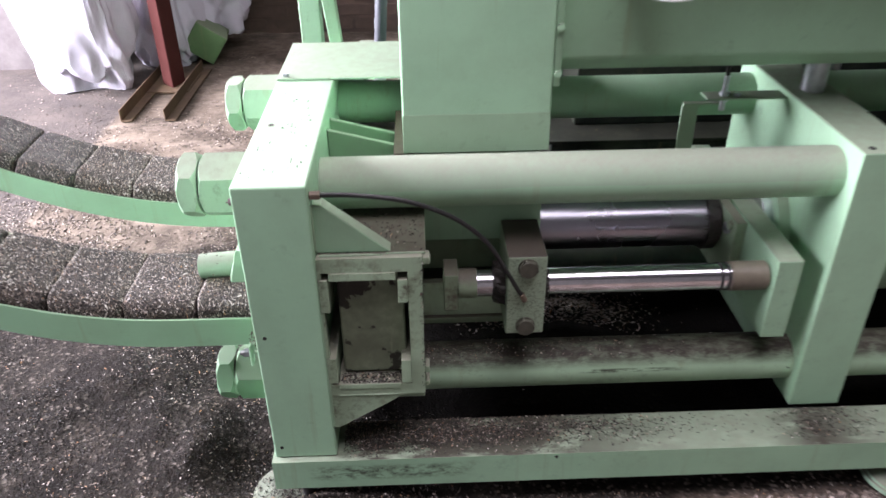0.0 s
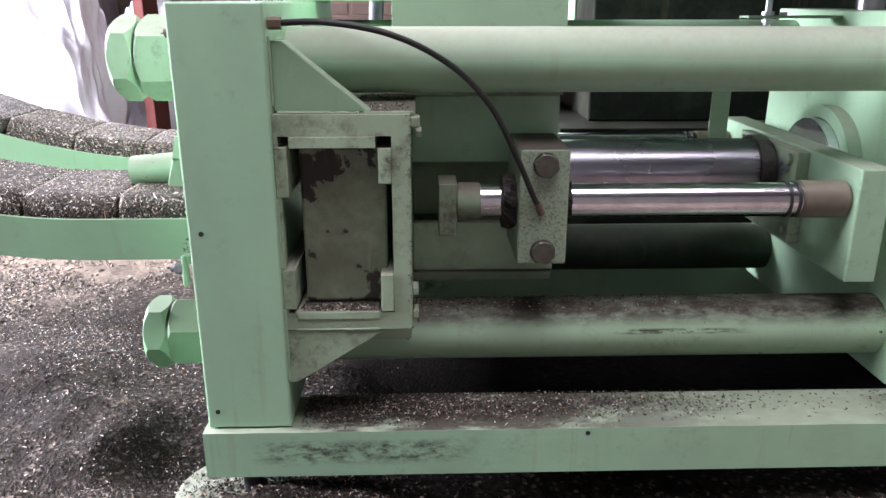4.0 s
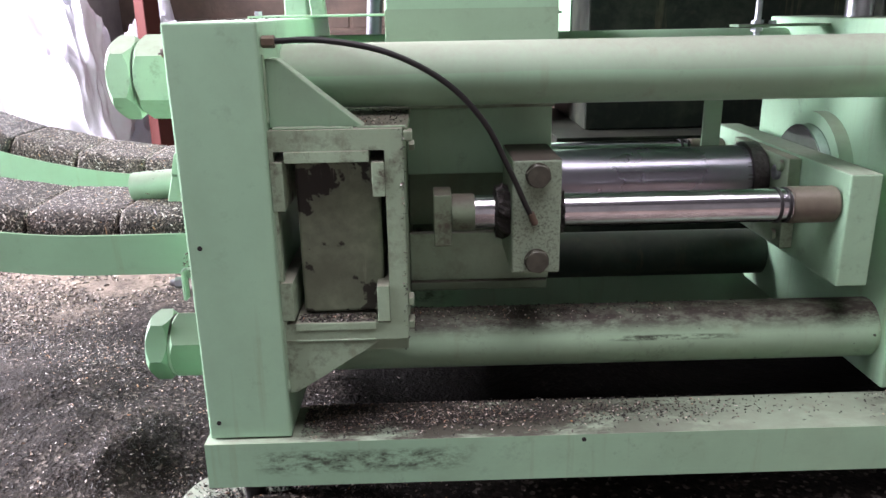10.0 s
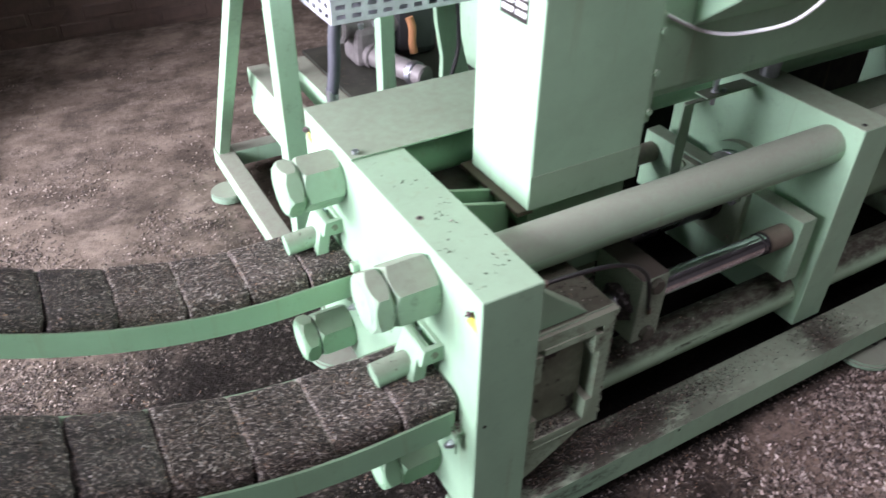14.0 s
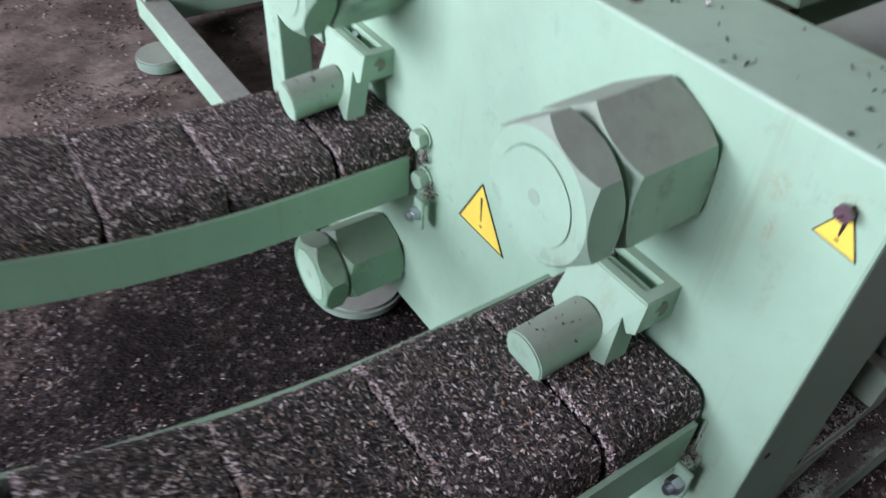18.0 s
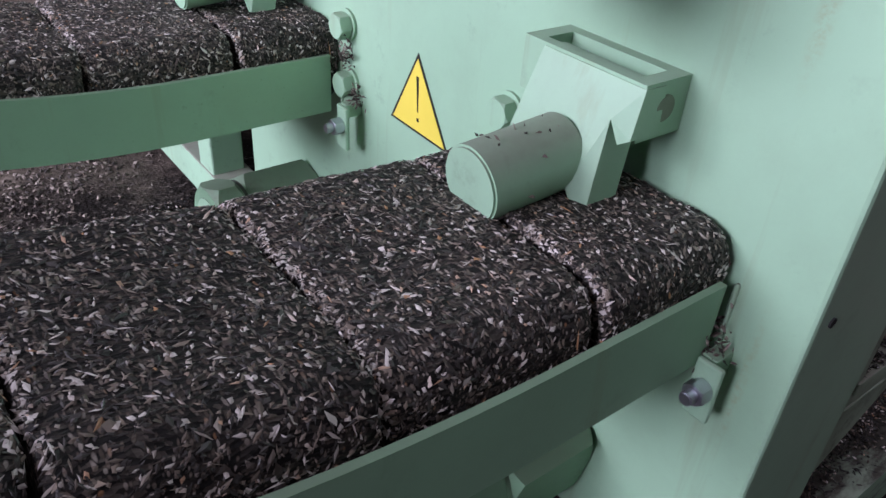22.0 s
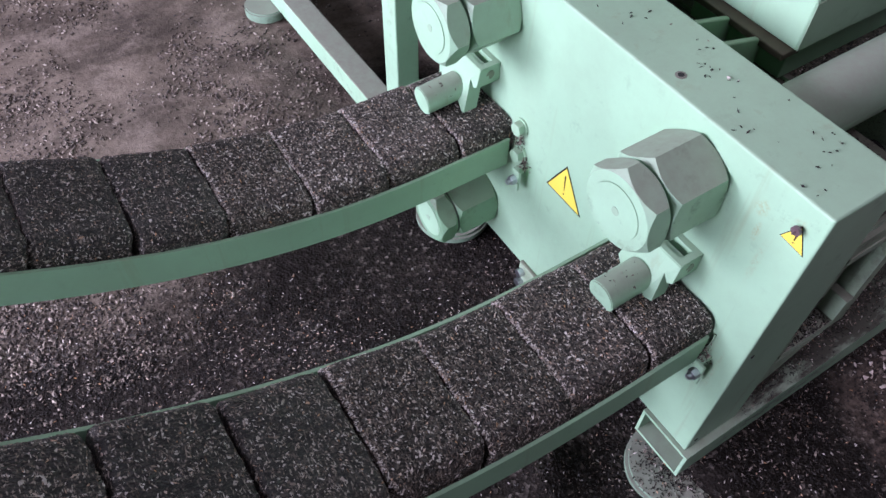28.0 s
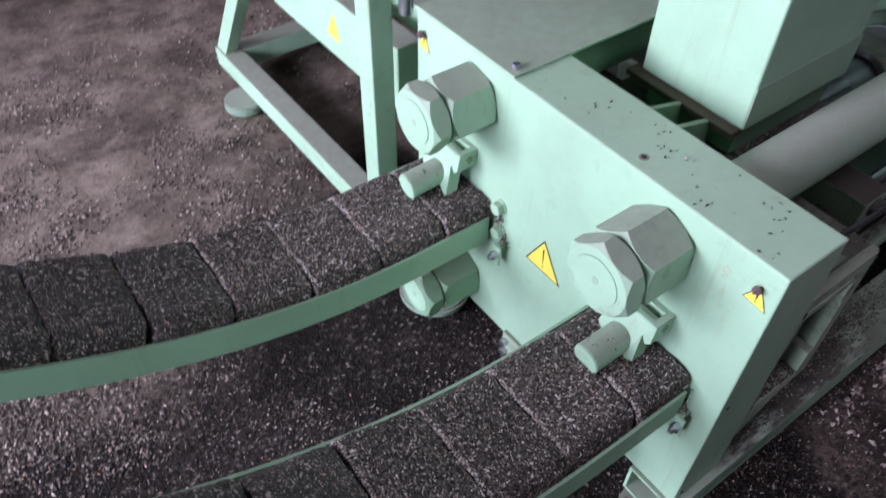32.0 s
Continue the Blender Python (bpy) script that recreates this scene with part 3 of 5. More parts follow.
def along(p, q):
    """The pose that lays the z axis from p to q, with its origin at p."""
    d = Vector(q) - Vector(p)
    return Matrix.Translation(p) @ d.to_track_quat("Z", "Y").to_matrix().to_4x4(), d.length


def rod(p, q, r, segments=40, edge=0.0015, r2=None):
    m, length = along(p, q)
    b = bmesh.new()
    bmesh.ops.create_cone(b, cap_ends=True, segments=segments, radius1=r, radius2=r if r2 is None else r2, depth=length)
    bmesh.ops.translate(b, vec=(0, 0, length / 2), verts=b.verts)
    if edge:
        rim = [e for e in b.edges if len(e.link_faces) == 2 and e.calc_face_angle(0) > 1.0]
        bmesh.ops.bevel(b, geom=rim, offset=edge, segments=2, affect="EDGES")
    bmesh.ops.transform(b, matrix=m, verts=b.verts)
    return b


def ring(p, q, outer, inner, segments=48):
    m, length = along(p, q)
    b = bmesh.new()
    rows = []
    for rr, z in ((inner, 0), (outer, 0), (outer, length), (inner, length)):
        rows.append([b.verts.new((rr * math.cos(2 * math.pi * k / segments), rr * math.sin(2 * math.pi * k / segments), z)) for k in range(segments)])
    for i in range(4):
        a, c = rows[i], rows[(i + 1) % 4]
        for k in range(segments):
            b.faces.new((a[k], a[(k + 1) % segments], c[(k + 1) % segments], c[k]))
    bmesh.ops.recalc_face_normals(b, faces=b.faces)
    bmesh.ops.transform(b, matrix=m, verts=b.verts)
    return b


def prism(points, axis, a, b_, r=0.0015):
    """A polygon, drawn in the plane across the axis, pushed out from a to b_."""
    bm = bmesh.new()
    order = {"x": lambda u, v, w: (w, u, v), "y": lambda u, v, w: (u, w, v), "z": lambda u, v, w: (u, v, w)}[axis]
    low = [bm.verts.new(order(u, v, a)) for u, v in points]
    high = [bm.verts.new(order(u, v, b_)) for u, v in points]
    n = len(points)
    bm.faces.new(low)
    bm.faces.new(high[::-1])
    for k in range(n):
        bm.faces.new((low[k], high[k], high[(k + 1) % n], low[(k + 1) % n]))
    bmesh.ops.recalc_face_normals(bm, faces=bm.faces)
    return bevelled(bm, r, 1)


def hexagon(p, q, flats, turn=0.0, chamfer=0.0):
    """A hexagonal nut or bolt head from p to q, its corners turned off at the q end and the p end."""
    m, length = along(p, q)
    b = bmesh.new()
    rad, n = flats / math.sqrt(3), 96
    cap = flats / 2 * 0.985
    rows = [[], [], [], []]
    for k in range(n):
        a = 2 * math.pi * k / n
        w = (a + math.pi / 6) % (math.pi / 3) - math.pi / 6
        edge = flats / 2 / math.cos(w)
        drop = chamfer * (edge - cap) / (rad - cap)
        for row, rr, z in zip(rows, (cap, edge, edge, cap), (0.0, drop, length - drop, length)):
            row.append(b.verts.new((rr * math.cos(a + turn), rr * math.sin(a + turn), z)))
    for lo, hi in zip(rows, rows[1:]):
        for k in range(n):
            b.faces.new((lo[k], lo[(k + 1) % n], hi[(k + 1) % n], hi[k]))
    b.faces.new(rows[0][::-1])
    b.faces.new(rows[-1])
    bmesh.ops.transform(b, matrix=m, verts=b.verts)
    return b


def smooth_line(points, steps=8):
    pts = [Vector(p) for p in points]
    pts = [2 * pts[0] - pts[1]] + pts + [2 * pts[-1] - pts[-2]]
    out = []
    for i in range(1, len(pts) - 2):
        a, b, c, d = pts[i - 1 : i + 3]
        for k in range(steps):
            u = k / steps
            out.append(0.5 * (2 * b + (c - a) * u + (2 * a - 5 * b + 4 * c - d) * u * u + (3 * b - a - 3 * c + d) * u**3))
    return out + [pts[-2]]


def tube(points, r, sides=12, steps=8):
    line = smooth_line(points, steps)
    b = bmesh.new()
    rows, up = [], Vector((0.13, 0.21, 0.97))
    for i, p in enumerate(line):
        d = (line[min(i + 1, len(line) - 1)] - line[max(i - 1, 0)]).normalized()
        s = d.cross(up).normalized()
        up = s.cross(d).normalized()
        rows.append([b.verts.new(p + r * (math.cos(2 * math.pi * k / sides) * s + math.sin(2 * math.pi * k / sides) * up)) for k in range(sides)])
    for lo, hi in zip(rows, rows[1:]):
        for k in range(sides):
            b.faces.new((lo[k], lo[(k + 1) % sides], hi[(k + 1) % sides], hi[k]))
    b.faces.new(rows[0][::-1])
    b.faces.new(rows[-1])
    bmesh.ops.recalc_face_normals(b, faces=b.faces)
    return b


def holed_plate(axis, outer, holes, a, b_):
    """A flat plate across the axis with rectangular holes, built of strips on a grid."""
    us = sorted({outer[0], outer[1], *(h[0] for h in holes), *(h[1] for h in holes)})
    vs = sorted({outer[2], outer[3], *(h[2] for h in holes), *(h[3] for h in holes)})
    order = {"x": lambda u, v, w: (w, u, v), "y": lambda u, v, w: (u, w, v), "z": lambda u, v, w: (u, v, w)}[axis]
    bm = bmesh.new()
    at = {}

    def vert(u, v, w):
        key = (u, v, w)
        if key not in at:
            at[key] = bm.verts.new(order(u, v, w))
        return at[key]

    solid = {}
    for i in range(len(us) - 1):
        for j in range(len(vs) - 1):
            cu, cv = (us[i] + us[i + 1]) / 2, (vs[j] + vs[j + 1]) / 2
            solid[i, j] = not any(h[0] < cu < h[1] and h[2] < cv < h[3] for h in holes)
    for (i, j), full in solid.items():
        if not full:
            continue
        u0, u1, v0, v1 = us[i], us[i + 1], vs[j], vs[j + 1]
        for w in (a, b_):
            bm.faces.new((vert(u0, v0, w), vert(u1, v0, w), vert(u1, v1, w), vert(u0, v1, w)))
        for di, dj, p, q in ((-1, 0, (u0, v0), (u0, v1)), (1, 0, (u1, v0), (u1, v1)), (0, -1, (u0, v0), (u1, v0)), (0, 1, (u0, v1), (u1, v1))):
            if not solid.get((i + di, j + dj), False):
                bm.faces.new((vert(*p, a), vert(*q, a), vert(*q, b_), vert(*p, b_)))
    bmesh.ops.recalc_face_normals(bm, faces=bm.faces)
    return bm


def scatter(name, spots, material, label, category, size=(0.007, 0.0026), parent=None, tilt=0.35):
    """Loose slivers of husk, each a small bent leaf; spots are rows of x, y, z."""
    rng = np.random.default_rng(len(spots))
    n = len(spots)
    c = np.asarray(spots, float)
    yaw, tip, lean = rng.uniform(0, 2 * np.pi, n), rng.normal(0, tilt, n), rng.normal(0, tilt + 0.05, n)
    ln, wd = size[0] * rng.uniform(0.5, 1.4, n), size[1] * rng.uniform(0.5, 1.4, n)
    u = np.stack([np.cos(yaw) * np.cos(tip), np.sin(yaw) * np.cos(tip), np.sin(tip)], 1)
    w = np.stack([-np.sin(yaw) * np.cos(lean), np.cos(yaw) * np.cos(lean), np.sin(lean)], 1)
    h = np.cross(u, w)
    ln, wd = ln[:, None], wd[:, None]
    verts = np.stack([c - u * ln / 2, c + w * wd / 2, c + u * ln / 2, c - w * wd / 2, c + h * wd * 0.45], 1).reshape(-1, 3)
    i = np.arange(n)[:, None] * 5
    faces = np.concatenate([i + [0, 3, 4], i + [3, 2, 4], i + [2, 1, 4], i + [1, 0, 4]], 0)
    me = bpy.data.meshes.new(name)
    me.from_pydata(verts.tolist(), [], faces.tolist())
    me.materials.append(material)
    ob = new(name, me)
    if parent is not None:
        ob.parent = parent
        if parent.name in ROOTS:
            ob.matrix_parent_inverse = Matrix.Translation(-ROOTS[parent.name])
        ob["kind"] = "stuff"
        ob["label"] = label
        return ob
    return tagged(ob, label, category, kind="stuff")


# ---- the hall ----
def ground_height(x, y):
    """Trodden floor with heaps of spilt husk beside the press."""
    z = 0.010 * noise.noise((x * 1.7, y * 1.7, 0.3)) + 0.005 * noise.noise((x * 6, y * 6, 1.3)) - 0.008
    for hx, hy, hr, hh in ((-0.24, 0.16, 0.24, 0.055), (-0.26, -0.16, 0.2, 0.05), (-0.42, 0.42, 0.2, 0.03), (-0.55, 0.3, 0.35, 0.03), (0.10, 0.30, 0.22, 0.05), (0.55, 0.35, 0.30, 0.025), (0.2, -0.02, 0.12, 0.03), (0.68, 0.42, 0.22, 0.07), (0.085, -0.045, 0.10, 0.050), (-0.12, -0.07, 0.10, 0.045), (-0.20, 0.10, 0.09, 0.035)):
        d = math.hypot(x - hx, y - hy) / hr
        if d < 1.6:
            z += hh * math.exp(-2.2 * d * d) * (1 + 0.35 * noise.noise((x * 14, y * 14, 5.0)))
    return z


def build_floor():
    bm = bmesh.new()
    xs = [-6, -5, -4, -3.2, -2.6] + [-2.1 + 0.035 * k for k in range(110)] + [2.2, 3, 4, 5, 6, 7]
    ys = [-5.2, -4, -3, -2.2] + [-1.5 + 0.035 * k for k in range(80)] + [1.6, 2, 2.4, 2.8, 3.2, 3.7]
    xs, ys = sorted(xs), sorted(ys)
    grid = [[bm.verts.new((x, y, ground_height(x, y))) for y in ys] for x in xs]
    for i in range(len(xs) - 1):
        for j in range(len(ys) - 1):
            bm.faces.new((grid[i][j], grid[i + 1][j], grid[i + 1][j + 1], grid[i][j + 1]))
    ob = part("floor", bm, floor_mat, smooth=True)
    return tagged(ob, "concrete floor strewn with brown dust and dark husk", "floor", kind="structure")


build_floor()


def slab(name, dims, material, label, category="wall", holes=None, axis=None):
    if holes is None:
        bm = box(*dims, r=0)
    else:
        x0, x1, y0, y1, z0, z1 = dims
        bm = holed_plate(axis, (y0, y1, z0, z1) if axis == "x" else (x0, x1, z0, z1), holes, *((x0, x1) if axis == "x" else (y0, y1)))
    return tagged(part(name, bm, material), label, category, kind="structure")


wall_north = slab("wall_north", (-4.0, 7.0, 3.55, 3.8, -0.1, 4.1), brick_mat, "sooty dark brick wall behind the press, with a high window", holes=[(-2.65, -0.35, 1.6, 3.1)], axis="y")
slab("wall_west", (-4.2, -4.0, -5.0, 3.8, -0.1, 4.1), grimy_wall, "grimy concrete wall with a wide window", holes=[(-0.9, 2.9, 1.0, 2.8)], axis="x")
slab("wall_south", (-4.2, 7.0, -5.2, -5.0, -0.1, 4.1), grimy_wall, "grimy concrete wall of the hall")
slab("wall_east", (7.0, 7.2, -5.2, 3.8, -0.1, 4.1), grimy_wall, "grimy concrete end wall of the hall")
tagged(part("ceiling", holed_plate("z", (-4.2, 7.2, -5.2, 3.8), [(-0.6, 2.4, -1.7, 0.3)], 4.1, 4.3), ceiling_mat), "dim concrete ceiling with a roof light", "ceiling", kind="structure")

# courses of the brick wall that stand in view above the floor
course = bmesh.new()
bmesh.ops.create_cube(course, size=1)
bmesh.ops.scale(course, vec=(0.245, 0.02, 0.068), verts=course.verts)
bevelled(course, 0.006, 1)
brick_mesh = bpy.data.meshes.new("brick")
course.to_mesh(brick_mesh)
course.free()
brick_mesh.materials.append(brick_mat)
rng = random.Random(4)
for row in range(9):
    for k in range(15):
        b_ob = new("brick", brick_mesh)
        b_ob.parent = wall_north
        b_ob.location = (-1.5 + 0.258 * k + (0.129 if row % 2 else 0), 3.557 + rng.uniform(-0.004, 0.003), 0.045 + 0.08 * row)
        b_ob.rotation_euler = (rng.uniform(-0.02, 0.02), rng.uniform(-0.01, 0.01), rng.uniform(-0.02, 0.02))

# the low concrete wall beyond the sacks, made of rough blocks
low_wall = bmesh.new()
box(-3.4, -1.36, 2.95, 3.5, -0.05, 1.25, 0.015, low_wall)
low = tagged(part("wall_block", low_wall, concrete), "low rough concrete block wall behind the sacks", "wall", kind="structure")


# ---- the briquetting press ----
press = thing("briquette_press", (0.5, 0.38, 0.0), "pale green hydraulic briquetting press on a steel base frame", "machine")
ZB, ZT, WIDE = 0.132, 0.730, 0.765
RODS = ((0.174, 0.647), (0.168, 0.212), (WIDE - 0.174, 0.647), (WIDE - 0.168, 0.212))


def bolt_head(p, q, flats, material, parent, label="", washer=0.0):
    head = part("bolt", hexagon(p, q, flats, 0.3, flats * 0.09), material, parent, label, smooth=False)
    if washer:
        d = (Vector(q) - Vector(p)).normalized()
        part("washer", rod(Vector(p), Vector(p) + d * 0.003, washer, 28, 0), material, head if parent.name in ROOTS else parent)
    return head


# front plate, out of which the briquettes come
front_plate = part("front_plate", box(0, 0.122, -0.005, WIDE, ZB, ZT, 0.003), plate_green, press, "thick pale green front plate")
for hx, hz in ((0.018, 0.431), (0.016, 0.159)):
    part("screw_hole", rod((hx, -0.0062, hz), (hx, -0.001, hz), 0.0035, 16, 0), dark_hole, front_plate)

part("bare_ring", rod((0.027, 0.256, ZT - 0.001), (0.027, 0.256, ZT + 0.0006), 0.0075, 32, 0), inner_steel, front_plate, "bare worn ring round a screw hole")
part("screw_hole", rod((0.027, 0.256, ZT), (0.027, 0.256, ZT + 0.0011), 0.0042, 20, 0), dark_hole, front_plate)

# back plate that carries the main cylinder
back_plate = part("back_plate", box(1.075, 1.182, 0.096, 0.66, ZB - 0.001, 0.716, 0.003), green, press, "thick green back plate")
part("eye_hole", rod((1.100, 0.118, 0.7155), (1.100, 0.118, 0.7175), 0.006, 16, 0), dark_hole, back_plate)

# tie rods with their nut pairs
for y, z in RODS:
    zn, size = (z + 0.003, 0.108) if z > 0.4 else (z, 0.102)
    body = (rod_green if y < 0.4 else shaded_green) if z > 0.4 else low_rod_green if y < 0.4 else shaded_rod
    tie = part("tie_rod", rod((-0.100, y, z), (2.15, y, z), 0.0480 if z > 0.4 else 0.0505, 64, 0.002), body, press, "far lower tie rod, shade put into its near-black green" if z < 0.4 < y else "long green tie rod", smooth=True)
    part("nut", hexagon((-0.0005, y, zn), (-0.089, y, zn), size, 0.05 + 0.25 * (y > 0.4) - 0.2 * (z < 0.4), 0.0075), nut_green if z > 0.4 else shaded_nut_green, tie, smooth=True)
    part("jam_nut", hexagon((-0.0925, y, zn), (-0.128, y, zn), size, 0.12 + 0.4 * (y > 0.4) + 0.3 * (z < 0.4), 0.0085), nut_green if z > 0.4 else shaded_nut_green, tie, smooth=True)
    part("rod_face", rod((-0.127, y, zn), (-0.1290, y, zn), 0.0395, 64, 0.0010), green_clean, tie, smooth=True)
    part("thread_gap", rod((-0.0889, y, zn), (-0.0926, y, zn), 0.048, 48, 0), dark_hole, tie)
    part("centre_mark", rod((-0.1288, y, zn), (-0.1293, y, zn), 0.0064, 20, 0), green_mid, tie)

# base frame: two open-ended box beams, cross members, feet
for y0, y1 in ((-0.018, 0.088), (0.677, 0.783)):
    beam = part("base_beam", holed_plate("x", (y0, y1, 0.056, ZB - 0.002), [(y0 + 0.006, y1 - 0.006, 0.062, ZB - 0.008)], -0.006, 2.6), beam_green, press, "green box beam dusted with husk")
    if y0 < 0:
        part("screw_hole", rod((0.560, y0 - 0.0012, 0.122), (0.560, y0 + 0.004, 0.122), 0.0035, 16, 0), dark_hole, beam)
    for fx in (0.012, 1.30, 2.4):
        yc = (y0 + y1) / 2 - (0.028 if y0 < 0 else 0.012)
        base = 0.005 if y0 > 0 and fx < 0.1 else 0.0
        foot = part("foot", rod((fx + 0.010 - 2.0 * base, yc, base), (fx + 0.010 - 2.0 * base, yc, 0.022 + 1.4 * base), 0.084, 56, 0.006), foot_green, press, "round green foot plate", smooth=True)
        part("foot_stem", rod((fx + 0.045, yc, 0.02), (fx + 0.045, yc, 0.062), 0.016, 24, 0), rubber, foot)
part("cross_member", box(1.9, 1.98, 0.088, 0.677, 0.06, 0.125, 0.003), green_worn, press)

# die housing beside the front plate: outer frame, guide strips, closing slide
die = part("die_frame", holed_plate("y", (0.1225, 0.302, 0.286, 0.590), [(0.128, 0.277, 0.312, 0.562)], 0.0, 0.016), green_worn, press, "grimy green die frame with a square window")
part("guide_strip", box(0.142, 0.256, -0.002, 0.24, 0.546, 0.5615, 0.001), green_worn, die)
part("guide_strip", box(0.1225, 0.139, -0.002, 0.24, 0.480, 0.548, 0.001), green_worn, die)
part("guide_strip", box(0.1225, 0.140, -0.002, 0.24, 0.318, 0.376, 0.001), green_worn, die)
part("guide_strip", box(0.259, 0.2765, -0.002, 0.24, 0.498, 0.546, 0.001), green_worn, die)
part("guide_strip", box(0.259, 0.2765, -0.002, 0.24, 0.314, 0.368, 0.001), green_worn, die)
part("sill_strip", box(0.140, 0.256, -0.002, 0.24, 0.302, 0.314, 0.001), green_worn, die)
part("closing_slide", box(0.150, 0.268, 0.030, 0.24, 0.318, 0.543, 0.004), slide_mat, press, "drab closing slide with rubbed blotches")
part("housing_top", box(0.124, 0.309, 0.0165, 0.765, 0.578, 0.5900, 0.002), green_filthy, press, "die housing top littered with husk")
part("housing_wall", box(0.281, 0.301, 0.0165, 0.76, 0.29, 0.5775, 0.002), green_worn, press)
part("housing_base", box(0.124, 0.301, 0.0165, 0.76, 0.262, 0.2855, 0.002), green_worn, press)
part("weld_lug", box(0.3025, 0.311, 0.004, 0.03, 0.300, 0.312, 0.002), green_worn, press)
part("weld_lug", box(0.3025, 0.315, 0.004, 0.030, 0.572, 0.586, 0.002), green_worn, press)
bolt_head((0.3095, 0.045, 0.560), (0.317, 0.045, 0.560), 0.014, green_worn, press)
part("weld_lug", box(0.3025, 0.311, 0.004, 0.03, 0.335, 0.347, 0.002), green_worn, press)
part("gusset", prism([(0.1225, 0.682), (0.138, 0.682), (0.250, 0.5905), (0.1225, 0.5905)], "y", 0.020, 0.050), green, press, "sloping green gusset")
part("gusset", prism([(0.1225, 0.682), (0.138, 0.682), (0.250, 0.5905), (0.1225, 0.5905)], "y", 0.715, 0.745), green, press, "sloping green gusset")
part("stay_rib", prism([(0.1225, 0.697), (0.262, 0.660), (0.262, 0.5905), (0.1225, 0.5905)], "y", 0.364, 0.374), green_recess, press, "narrow green stay rib behind the front plate")
part("stay_rib", prism([(0.1225, 0.697), (0.262, 0.660), (0.262, 0.5905), (0.1225, 0.5905)], "y", 0.306, 0.316), green_recess, press, "narrow green stay rib behind the front plate")
part("lower_gusset", prism([(0.1225, 0.202), (0.134, 0.202), (0.240, 0.268), (0.264, 0.2857), (0.1225, 0.2857)], "y", 0.0012, 0.036), green_worn, press, "grimy sloping gusset under the die")
part("lower_gusset", prism([(0.1225, 0.202), (0.134, 0.202), (0.232, 0.2615), (0.1225, 0.2615)], "y", 0.73, 0.758), green_worn, press, "grimy sloping gusset under the die")


def weld_bead(p, q, r, seed):
    """A lumpy weld seam from p to q."""
    m, length = along(p, q)
    bm = bmesh.new()
    n = max(6, int(length / 0.0022))
    rows = []
    for k in range(n + 1):
        z = length * k / n
        swell = 0.72 * r * (1 + 0.55 * noise.noise((z * 75, seed, 0.0)) + 0.25 * noise.noise((z * 260, seed, 4.0))) * (0.5 if k in (0, n) else 1.0)
        row = []
        for c in range(8):
            w = math.pi * c / 4
            out = swell * (1 + 0.25 * noise.noise((math.cos(w) * 2, math.sin(w) * 2 + seed, z * 220)))
            row.append(bm.verts.new((out * math.cos(w), out * math.sin(w), z)))
        rows.append(row)
    for lo, hi in zip(rows, rows[1:]):
        for c in range(8):
            bm.faces.new((lo[c], lo[(c + 1) % 8], hi[(c + 1) % 8], hi[c]))
    bm.faces.new(rows[0][::-1])
    bm.faces.new(rows[-1])
    bmesh.ops.transform(bm, matrix=m, verts=bm.verts)
    return bm


for seed, (p, q, r) in enumerate((
        ((0.1228, -0.0008, 0.205), (0.1228, -0.0008, 0.318), 0.0034), ((0.1228, -0.0008, 0.378), (0.1228, -0.0008, 0.478), 0.0026),
        ((0.128, 0.0100, 0.5912), (0.236, 0.0100, 0.5912), 0.0034), ((0.240, 0.014, 0.5912), (0.306, 0.014, 0.5912), 0.0026),
        ((0.1230, 0.0105, 0.598), (0.1230, 0.0105, 0.688), 0.0030), ((0.138, 0.0004, 0.2862), (0.255, 0.0004, 0.2862), 0.0026),
        ((-0.0008, 0.046, 0.380), (-0.0008, 0.046, 0.434), 0.0024), ((-0.0008, 0.517, 0.369), (-0.0008, 0.517, 0.424), 0.0024))):
    part("weld_bead", weld_bead(p, q, r, 3.7 * seed), green_mid, press, "lumpy painted weld seam", smooth=True)

# feed chamber below the filling column
for y0, y1 in ((0.245, 0.262), (0.505, 0.522)):
    part("chamber_wall", box(0.3015, 0.543, y0, y1, 0.476, 0.586, 0.002), green, press, "pale green chamber wall above the slot")
    part("chamber_wall", box(0.3015, 0.543, y0, y1, 0.286, 0.372, 0.002), green_worn, press, "worn green chamber wall below the slot")
part("slot_back", box(0.3015, 0.520, 0.300, 0.467, 0.372, 0.476, 0.002), green_filthy, press, "dark filthy block behind the slot")
part("chamber_cover", box(0.3015, 0.546, 0.236, 0.530, 0.5865, 0.598, 0.002), green_filthy, press)
part("chamber_base", box(0.3015, 0.540, 0.236, 0.530, 0.270, 0.2855, 0.002), green_filthy, press)

